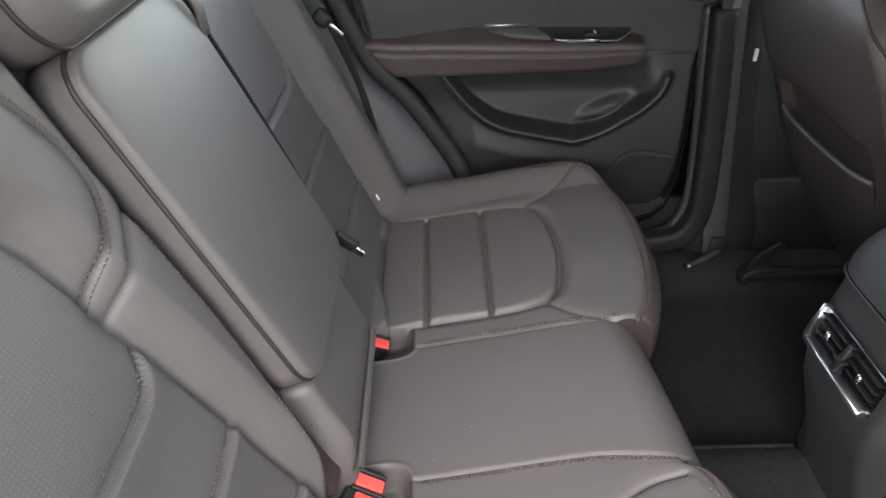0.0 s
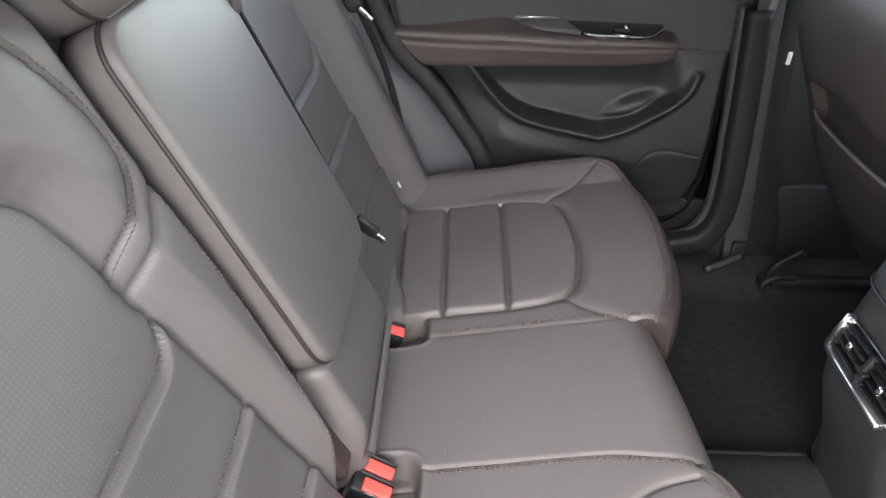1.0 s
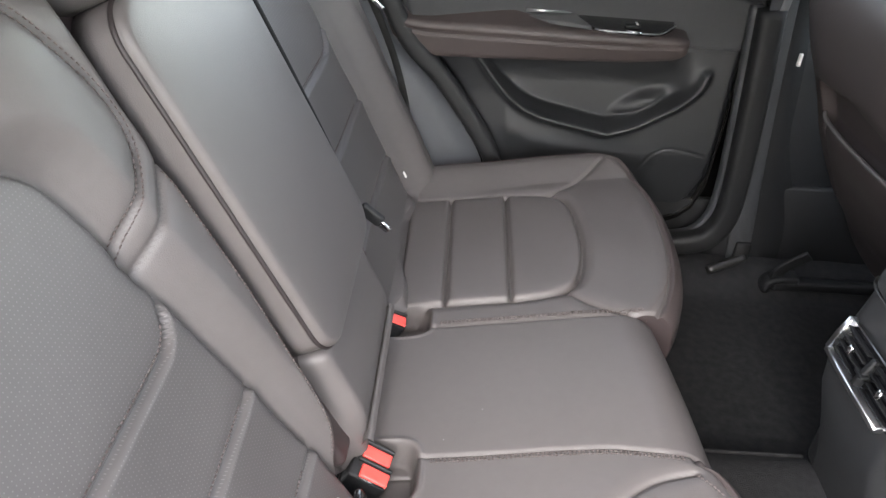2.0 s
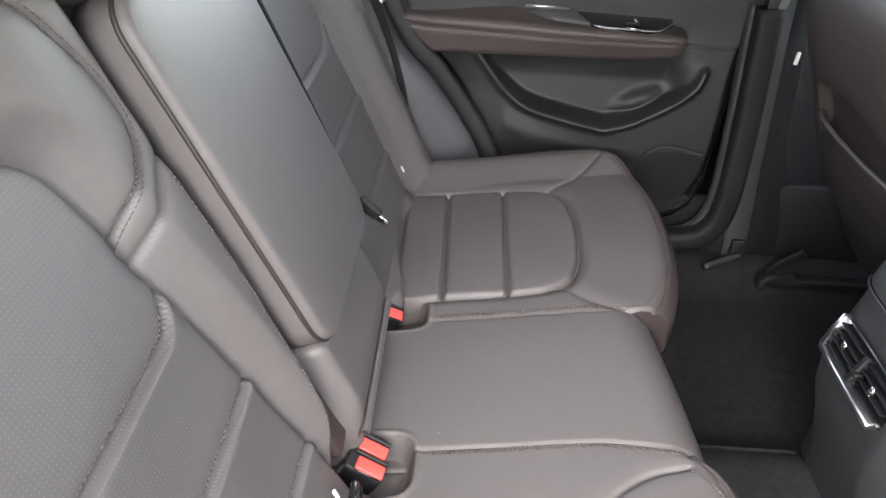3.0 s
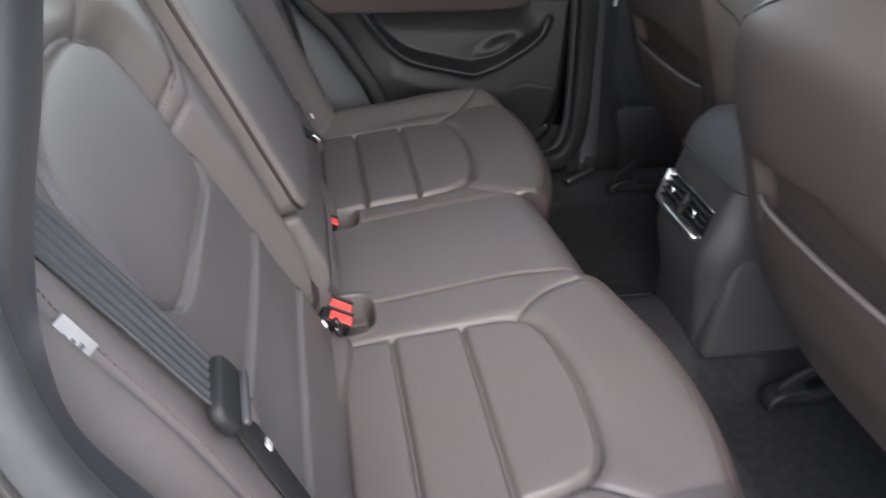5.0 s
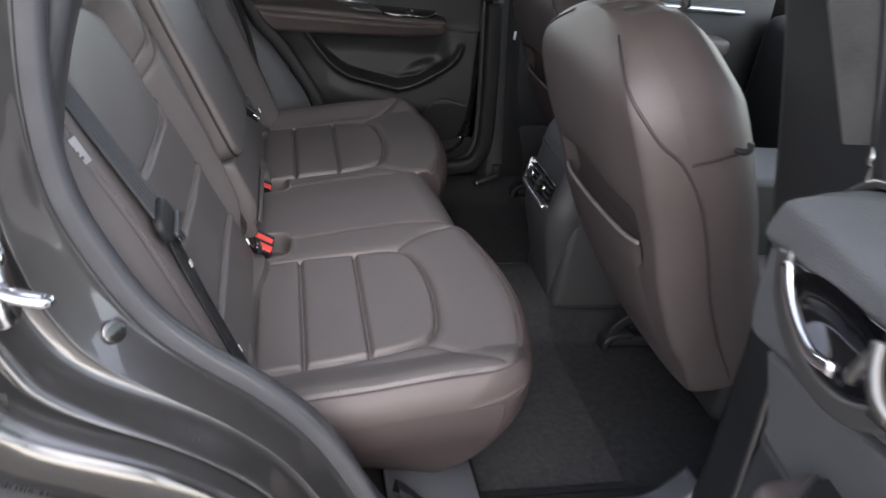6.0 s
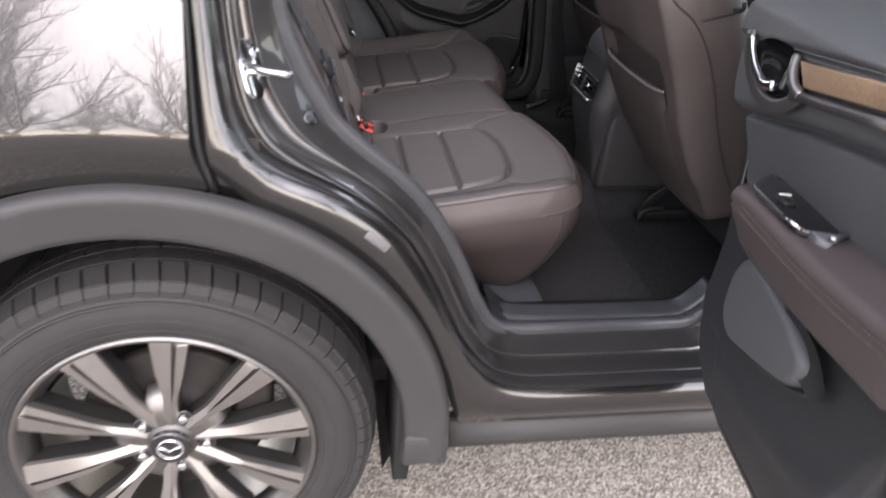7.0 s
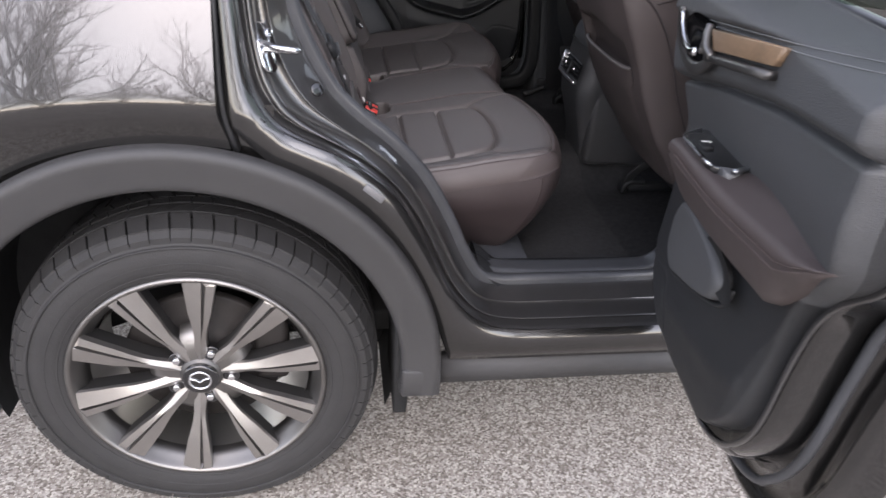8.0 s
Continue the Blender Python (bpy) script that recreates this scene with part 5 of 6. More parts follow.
    tip_ = Matrix.Translation((0.80, 0, PZ)) @ Euler((0, radians(slant), 0)).to_matrix().to_4x4() @ Matrix.Translation((-0.80, 0, 0))
    bmesh.ops.transform(pl, matrix=tip_ @ Matrix(((1, 0, 0, 0), (0, -sign, 0, sign * Y0 - sign * 0.006), (0, -cant, 1, -0.008 + 0.06 * cant), (0, 0, 0, 1))), verts=pl.verts)
    bmesh.ops.recalc_face_normals(pl, faces=pl.faces)
    part("plate", pl, GLOSS, sw)
    on_plate = lambda x, c, h: place(x, PZ + h - lean_ * (x - 0.80) + cant * (0.06 - c), c + 0.006)
    ln = np.array([on_plate(x, c, 0.004) for x, c in trim_line])
    part("chrome_edge", sweep("chrome_edge", curve(ln, 24), ring(0.0015, 6)), SATIN, sw)
    sx = 0.815 if sign > 0 else 0.850
    part("switch", block((0.030, 0.016, 0.008), 0.003, 2, at=on_plate(sx, 0.038, 0.006)), BLACK, sw)
    part("switch_mark", block((0.004, 0.016, 0.002), 0.0005, 1, at=on_plate(sx + 0.008, 0.036, 0.0100)), PALE, sw)
    back_x = 0.732 if sign < 0 else 0.602
    front_in, front_out = ((0.755, 0.000), (0.764, 0.046)) if sign < 0 else ((0.706, 0.004), (0.734, 0.048))
    cup = prism([front_in, front_out, (back_x, 0.040 if sign < 0 else 0.020)], 0, 0.020, 0.002)
    bmesh.ops.transform(cup, matrix=Matrix(((1, 0, 0, 0), (0, -sign, 0, sign * Y0 - sign * 0.006), (0, -cant, 1, PZ - (0.013 if sign < 0 else 0.014) + 0.06 * cant), (0, 0, 0, 1))), verts=cup.verts)
    bmesh.ops.recalc_face_normals(cup, faces=cup.faces)
    part("pull_cup", cup, CUP_GREY, sw, "grey pull cup")
    if sign < 0:
        bar = np.array([on_plate(0.753, 0.002, 0.009), on_plate(0.742, 0.022, 0.010), on_plate(0.732, 0.038, 0.010)])
    else:
        bar = np.array([on_plate(0.700, 0.004, 0.009), on_plate(0.65, 0.010, 0.010), on_plate(0.604, 0.018, 0.012)])
    tip_x = 0.772 if sign < 0 else 0.80
    part("chrome_tip", sweep("chrome_tip", np.array([on_plate(tip_x + 0.030, 0.0615, 0.004), on_plate(tip_x + 0.015, 0.0608, 0.005), on_plate(tip_x, 0.0575, 0.005)]), ring(0.0026, 8)), CHROME, sw, "bright chrome end of the edging")
    part("cup_edge", sweep("cup_edge", bar, rounded(0.008, 0.006, 0.002, 2)), SATIN, sw, "satin bar across the pull cup")
    # inner handle
    hd = holder("door_handle", door, "satin chrome inner door handle")
    bez = curve([(1.036, 1.192), (1.022, 1.160), (0.990, 1.136), (0.950, 1.122), (0.905, 1.126), (0.872, 1.144), (0.856, 1.162)], 40)
    bez = np.array([place(x, z, 0.066) for x, z in bez])
    part("bezel", sweep("bezel", bez, rounded(0.020, 0.010, 0.004, 3), up=(0, 1, 0)), ALLOY_DARK, hd, "dark satin surround")
    shine = curve([(1.024, 1.186), (1.008, 1.166), (0.982, 1.149), (0.950, 1.141), (0.922, 1.148)], 24)
    part("chrome_lip", sweep("chrome_lip", np.array([place(x, z, 0.070) for x, z in shine]), rounded(0.013, 0.008, 0.003, 3), up=(0, 1, 0)), CHROME, hd, "bright chrome lip")
    lev = np.array([place(x, z, c) for x, z, c in ((0.896, 1.194, 0.066), (0.884, 1.180, 0.072), (0.868, 1.166, 0.074), (0.852, 1.158, 0.070))])
    part("lever", sweep("lever", curve(lev, 20), rounded(0.012, 0.012, 0.004, 3), up=(0, 1, 0)), LIP_METAL, hd, "satin lever")
    fork = np.array([place(x, z, c) for x, z, c in ((0.898, 1.188, 0.062), (0.904, 1.168, 0.066), (0.908, 1.150, 0.066))])
    part("lever_arm", sweep("lever_arm", curve(fork, 12), rounded(0.010, 0.008, 0.003, 3), up=(0, 1, 0)), LIP_METAL, hd)
    bowl = [[place(0.952 + 0.072 * r * math.cos(a_), 1.164 + 0.034 * r * math.sin(a_), 0.036 + 0.026 * r ** 3) for a_ in np.linspace(0, 2 * math.pi, 32, endpoint=False)] for r in (1.0, 0.9, 0.75, 0.5, 0.25, 0.02)]
    part("cup", sheet("cup", bowl, wrap=True, flip=sign < 0), GLOSS, hd, "glossy black finger cup")
    # wood strip and its dark ledge
    strip = prism([(0.884, 1.192), (0.858, 1.166), (0.660, 1.200), (0.645, 1.226)], 0, 0.012, 0.002)
    bmesh.ops.transform(strip, matrix=Matrix(((1, 0, 0, 0), (0, 0, -sign, sign * (Y0 - 0.056)), (0, 1, 0, 0), (0, 0, 0, 1))), verts=strip.verts)
    bmesh.ops.recalc_face_normals(strip, faces=strip.faces)
    part("wood_strip", strip, WOOD, door, "brown wood-grain strip")
    ln = np.array([place(x, 1.153 + 0.166 * (0.872 - x), 0.066) for x in (0.872, 0.80, 0.72, 0.660)])
    part("ledge", sweep("ledge", ln, rounded(0.018, 0.012, 0.004, 3)), ALLOY_DARK, door, "dark satin ledge under the wood strip")
    # stitched line under the top pad
    for dz in (0.0, 0.008):
        xs2 = np.linspace(0.42, 1.03, 130)
        zz = 1.172 + dz + 0.13 * (1.05 - xs2)
        stitches("stitching", place(xs2, zz, door_depth(xs2, zz, sign) + 0.002), (0, -sign, 0), THREAD_GREY, door, 0.0062, 0.0042, 0.0011, 0.0006)
    # window frame and pane
    wf = curve([(1.066, 1.22), (1.080, 1.32), (1.075, 1.42), (1.02, 1.505), (0.88, 1.545), (0.65, 1.56), (0.45, 1.545), (0.30, 1.44), (0.235, 1.29)], 60)
    wline = np.array([(x, sign * (0.80 - 0.22 * (z - 1.2)), z) for x, z in wf])
    part("window_frame", sweep("window_frame", wline, rounded(0.028, 0.026, 0.008, 3), up=(0, 1, 0)), BLACK, door, "black window frame")
    bl = np.array([(x, sign * 0.800, 1.256) for x in np.linspace(0.235, 0.985, 12)])
    part("belt_seal", sweep("belt_seal", bl, rounded(0.020, 0.02, 0.006, 3), up=(0, 0, 1)), SEAL, door)
    pane_o = [(x, z) for x, z in wf[::3]]
    bm = bmesh.new()
    bm.faces.new([bm.verts.new((x, sign * (0.808 - 0.22 * (z - 1.2)), z)) for x, z in pane_o])
    part("pane", bm, PANE if sign < 0 else PANE_LIGHT, door, "tinted window glass", smooth=False)
    return door


rear_door(1, "closed rear door with black trim and brown leather armrest", 0.315)
open_door = rear_door(-1, "wide-open rear door, black trim, brown armrest and wood strip", 0.428)
HINGE, SWING = Vector((1.129, -0.938, 0.012)), 82.0
open_door.matrix_basis = Matrix.Translation(HINGE) @ Euler((0, 0, radians(SWING))).to_matrix().to_4x4() @ Matrix.Translation((-HINGE.x, -HINGE.y, -0.024)) @ open_door.matrix_basis

# ---- centre pillars, sill trims, roof and the shell round the cabin ----
for sign in (1, -1):
    pil = curve([(1.10, 0.46), (1.11, 0.60), (1.10, 0.85), (1.075, 1.05), (1.04, 1.30), (0.99, 1.50)], 40)
    P = []
    for i, (x, z) in enumerate(pil):
        k = i / 39
        wide = 0.11 + 0.10 * float(smooth(0.35, 0.0, k)) - 0.02 * k
        y = 0.745 - 0.10 * float(smooth(0.45, 1.0, k))
        P.append([(x, sign * (y + 0.06 if sign > 0 else 0.866 - 0.24 * max(0.0, z - 1.22)), z), (x, sign * (y + 0.01), z), (x + 0.012, sign * (y - 0.012), z), (x + wide * 0.5, sign * (y - 0.02), z), (x + wide - 0.012, sign * (y - 0.012), z), (x + wide, sign * (y + 0.01), z), (x + wide, sign * (y + 0.06), z)])
    part("centre_pillar", sheet("centre_pillar", P, flip=sign > 0), BLACK, car, "black centre pillar trim")
    sl = curve([(1.05, sign * 0.735, 1.06), (1.075, sign * 0.735, 0.80), (1.085, sign * 0.735, 0.62), (1.06, sign * 0.735, 0.545), (1.0, sign * 0.735, 0.52), (0.86, sign * 0.735, 0.508), (0.70, sign * 0.735, 0.50)], 60)
    if sign > 0:
        part("door_seal", sweep("door_seal", sl, rounded(0.024, 0.026, 0.009, 4), up=(0, 1, 0)), SEAL, car, "black rubber door seal")
        tr = sl + np.array([0.02, -0.03, 0.0])
        part("sill_trim", sweep("sill_trim", tr, rounded(0.05, 0.045, 0.014, 4), up=(0, 1, 0)), BLACK, car, "black sill trim")
rf = []
for x in np.linspace(-0.75, 2.0, 24):
    k = ((x - 0.6) / 1.4) ** 2
    rf.append([(x, y, 1.655 - 0.05 * k - 0.09 * (abs(y) / 0.66) ** 3) for y in np.linspace(-0.66, 0.66, 20)])
part("roof", sheet("roof", rf), PAINT, car, "dark grey painted roof")
# unseen lining under the roof, kept pale as a reflector for the cabin
part("headlining", sheet("headlining", np.array(rf) + [0, 0, -0.035], flip=True), HEADLINER, car, "unseen headlining, pale to reflect fill light")
for sign in (1, -1):
    rail = [(x, sign * 0.655, 1.575 - 0.05 * ((x - 0.6) / 1.4) ** 2) for x in np.linspace(-0.75, 2.0, 20)]
    part("roof_rail", sweep("roof_rail", rail, rounded(0.05, 0.07, 0.02, 4)), PAINT, car)
# far flank below the windows, nose, tail
flank = [[(x, 0.80 + 0.11 * float(smooth(1.25, 0.6, z)), z) for x in np.linspace(-0.95, 3.3, 30)] for z in np.linspace(0.32, 1.22, 14)]
part("far_flank", sheet("far_flank", flank), PAINT, car, "dark grey painted far flank")
skin_y = lambda z: -0.862 - 0.05 * float(smooth(1.20, 0.70, z))
near_front = [[(x, skin_y(z), z) for x in np.linspace(1.16 - 0.10 * float(smooth(1.0, 1.1, z)), 3.3, 20)] for z in np.linspace(0.38, 1.21, 14)]
part("front_door_skin", sheet("front_door_skin", near_front, flip=True), PAINT, car, "dark grey painted front door")
belt_l = [(x, -0.866, 1.222) for x in np.linspace(1.05, 2.4, 8)]
part("belt_moulding", sweep("belt_moulding", belt_l, rounded(0.010, 0.024, 0.004, 3)), CHROME, car, "bright chrome strip under the front window")
glass_rows = [[(x - 0.40 * (z - 1.22) * (x < 1.3), -0.858 + 0.24 * (z - 1.22), z) for x in (1.155, 1.7, 2.05)] for z in (1.23, 1.35, 1.53)]
part("front_window", sheet("front_window", glass_rows, flip=True), PANE, car, "dark front door glass", smooth=False)
cover = [[(x - 0.40 * (z - 1.22), -0.862 + 0.24 * (z - 1.22), z) for x in (1.02, 1.08, 1.157)] for z in (1.23, 1.35, 1.54)]
part("pillar_cover", sheet("pillar_cover", cover, flip=True), LINER, car, "matte black pillar cover", smooth=False)
# bonnet, nose, windscreen and rear glass close the body
bonnet = [[(x, y, 1.16 - 0.10 * (x - 2.5) ** 1.5 - 0.05 * abs(y / 0.86) ** 4) for y in np.linspace(-0.86, 0.86, 24)] for x in np.linspace(2.5, 3.3, 14)]
part("bonnet", sheet("bonnet", bonnet), PAINT, car, "dark grey painted bonnet")
nose = [[(3.3 + 0.10 * math.sin(k * math.pi), y * (1 - 0.05 * k), 1.04 - 0.70 * k) for y in np.linspace(-0.87, 0.87, 16)] for k in np.linspace(0, 1, 12)]
part("nose", sheet("nose", nose), PAINT, car, "dark grey painted nose")
screen = [[(2.52 - 0.54 * k, y * (1 - 0.16 * k), 1.155 + 0.43 * k) for y in np.linspace(-0.78, 0.78, 12)] for k in np.linspace(0, 1, 6)]
part("windscreen", sheet("windscreen", screen), CLEAR, car, "clear windscreen")
hatch = [[(-1.0 + 0.27 * k, y * (1 - 0.10 * k), 1.18 + 0.41 * k) for y in np.linspace(-0.70, 0.70, 10)] for k in np.linspace(0, 1, 5)]
part("rear_glass", sheet("rear_glass", hatch), PANE_LIGHT, car, "tinted rear glass")
part("dashboard", block((0.30, 1.45, 0.45), 0.05, 3, at=(2.15, 0, 0.88)), BLACK_SOFT, car, "black dashboard")
part("tailgate", block((0.05, 1.45, 0.75), 0.02, 2, at=(-0.98, 0, 0.82)), PAINT, car)
part("load_floor", block((0.95, 1.25, 0.04), 0.01, 2, at=(-0.42, 0, 0.66)), CARPET, car)
part("inner_arch", block((0.9, 0.12, 0.5), 0.03, 3, at=(-0.4, 0.68, 0.80)), BLACK, car)
part("inner_arch", block((0.55, 0.06, 0.62), 0.03, 3, at=(-0.15, -0.72, 1.02)), BLACK, car)
# front far door lining with its armrest
fd = [[(x, 0.755 - 0.02 * math.sin((z - 0.5) * 5), z) for x in np.linspace(1.165, 2.05, 14)] for z in np.linspace(0.46, 1.22, 14)]
part("front_lining", sheet("front_lining", fd), BLACK_SOFT, car, "black front door lining")
part("front_armrest", block((0.55, 0.09, 0.05), 0.018, 3, at=(1.60, 0.70, 0.985)), LEATHER, car, "brown leather front armrest")
part("front_ledge", block((0.62, 0.03, 0.018), 0.006, 2, at=(1.62, 0.735, 1.09)), SATIN, car, "satin trim strip")

part("sill_panel", block((0.66, 0.02, 0.20), 0.006, 2, at=(0.86, 0.782, 0.50)), BLACK, car, "black lower sill panel")

part("front_sill", block((1.0, 0.03, 0.28), 0.01, 2, at=(1.72, 0.745, 0.53)), BLACK, car)

# front belt on the far centre pillar, and its lower anchor
belt = thing("front_seat_belt", "black front seat belt running down the centre pillar", "seat belt", at=(1.15, 0.70, 0.47))
bline = curve([(1.055, 0.672, 1.42), (1.085, 0.700, 1.10), (1.120, 0.708, 0.80), (1.150, 0.705, 0.56), (1.156, 0.700, 0.49)], 30)
part("webbing", sweep("webbing", bline, rounded(0.052, 0.003, 0.001, 1), up=(0, 1, 0)), WEBBING, belt)
part("anchor", block((0.035, 0.012, 0.050), 0.005, 2, at=(1.158, 0.690, 0.515)), BLACK, belt)
part("anchor_bar", sweep("anchor_bar", curve([(1.165, 0.685, 0.502), (1.12, 0.670, 0.490), (1.080, 0.655, 0.482)], 10), ring(0.010, 8)), ALLOY_DARK, belt)
clp = block((0.016, 0.006, 0.15), 0.003, 2, m=Matrix.Translation((1.088, 0.700, 1.045)) @ Euler((0, radians(6), 0)).to_matrix().to_4x4())
part("belt_guide", clp, CUP_GREY, car, "pale grey belt guide on the pillar")
part("pillar_clip", block((0.008, 0.006, 0.026), 0.002, 2, at=(1.150, 0.700, 0.968)), PALE, car, "small pale clip on the pillar")

# ---- near-side rear belt hanging by the seat ----
nb = thing("rear_seat_belt", "dark grey rear seat belt with its tongue hanging loose", "seat belt", at=(0.3, -0.69, 0.8))
on_b = lambda w, s, n: tuple(on_back(w, s, n, -1))
up_line = curve([on_b(0.640, 0.60, 0.02), on_b(0.628, 0.52, 0.028), on_b(0.616, 0.42, 0.034), on_b(0.608, 0.32, 0.040), on_b(0.606, 0.295, 0.042)], 24)
ribs = [(-0.023 + 0.046 * i / 40, 0.0012 + 0.0007 * math.cos(i / 40 * 2 * math.pi * 5) + (0.0006 if i in (0, 1, 39, 40) else 0)) for i in range(41)]
part("webbing", sweep("webbing", up_line, ribs + [(0.023, -0.0012), (-0.023, -0.0012)], up=tuple(LEAN_OUT)), WEBBING, nb, "ribbed dark webbing")
low = curve([on_b(0.606, 0.285, 0.040), on_b(0.605, 0.21, 0.034), on_b(0.612, 0.12, 0.032), on_b(0.625, 0.03, 0.034), on_b(0.632, -0.03, 0.036)], 24)
part("lower_webbing", sweep("lower_webbing", low, rounded(0.036, 0.004, 0.001, 1), up=tuple(LEAN_OUT)), BLACK, nb, "folded black webbing")
tm = back_pose(-0.607, 0.290, 0.050) @ Euler((0, 0, radians(12))).to_matrix().to_4x4()
part("tongue", pillow("tongue", rounded(0.066, 0.040, 0.014, 4), 0.012, 0.006, 0.002, tm, 6), BLACK, nb, "black tongue")
part("tongue_bar", block((0.052, 0.008, 0.006), 0.002, 2, m=tm @ Matrix.Translation((0, -0.012, 0.004))), SEAL, nb)
part("tongue_plate", block((0.022, 0.030, 0.003), 0.001, 1, m=tm @ Matrix.Translation((0.004, -0.033, -0.004))), CHROME, nb, "steel tongue plate")
part("stop_button", block((0.010, 0.010, 0.004), 0.002, 2, m=back_pose(-0.600, 0.215, 0.040)), LABEL, nb)

# far-side rear belt beside the other seat back
fb = thing("rear_seat_belt", "dark grey rear seat belt hanging beside the seat back", "seat belt", at=(0.30, 0.70, 0.8))
fl_up = curve([(0.225, 0.690, 1.18), (0.258, 0.690, 1.10), (0.284, 0.690, 1.066)], 12)
part("webbing", sweep("webbing", fl_up, rounded(0.004, 0.034, 0.001, 1), up=(0.6, 0.0, 0.5)), WEBBING, fb, "ribbed dark webbing")
fl_low = curve([(0.300, 0.690, 1.045), (0.326, 0.690, 0.985), (0.352, 0.692, 0.911), (0.374, 0.694, 0.815), (0.385, 0.696, 0.72)], 20)
part("lower_webbing", sweep("lower_webbing", fl_low, rounded(0.003, 0.014, 0.001, 1), up=(0.7, 0.0, 0.3)), LINER, fb, "folded black webbing")
fm = Matrix.Translation((0.288, 0.684, 1.058)) @ Euler((0, radians(42), 0)).to_matrix().to_4x4()
part("tongue", block((0.034, 0.022, 0.030), 0.007, 3, m=fm), BLACK, fb, "black tongue")
part("tongue_plate", block((0.036, 0.004, 0.010), 0.0015, 2, m=fm @ Matrix.Translation((0.032, 0, 0))), CHROME, fb, "steel tongue plate")

# label on the seat's side
lab = thing("seat_label", "white woven label sewn into the seat side", "label", at=(0.205, -0.675, 1.10))
lm = back_pose(-0.667, 0.425, 0.019) @ Euler((0, radians(-45), radians(6))).to_matrix().to_4x4() @ Euler((0, 0, radians(90))).to_matrix().to_4x4()
part("cloth", block((0.034, 0.024, 0.0012), 0.0004, 1, m=lm), LABEL, lab)
for k in range(3):
    part("print_bar", block((0.004, 0.012 - 0.003 * k, 0.0008), 0.0002, 1, m=lm @ Matrix.Translation((-0.008 + 0.007 * k, 0, 0.001))), LABEL_INK, lab)

# far belt tongue beside the middle backrest
lt = thing("middle_seat_belt", "black latch with chrome tongue beside the backrest, and a gap-shade strip", "seat belt", at=(0.366, 0.182, 0.865))
lq = Matrix.Translation((0.364, 0.180, 0.872)) @ Euler((radians(20), radians(40), 0)).to_matrix().to_4x4()
part("housing", block((0.040, 0.010, 0.022), 0.003, 2, m=lq), BLACK, lt)
# dark strip laid up the gap between the backrests, in place of its shadow
bl_ = curve([tuple(on_back(0.172, s_, n_)) for s_, n_ in ((0.155, 0.034), (0.25, 0.042), (0.36, 0.046), (0.47, 0.048), (0.58, 0.046), (0.65, 0.03))], 24)
part("webbing", sweep("webbing", bl_, rounded(0.010, 0.022, 0.002, 2), up=tuple(LEAN_OUT)), LINER, lt, "dark strip standing for the shaded gap beside the backrest")
part("tongue", block((0.022, 0.004, 0.014), 0.001, 1, m=lq @ Matrix.Translation((0.027, 0, -0.004))), CHROME, lt, "chrome tongue")

# ---- front seats, seen from behind ----


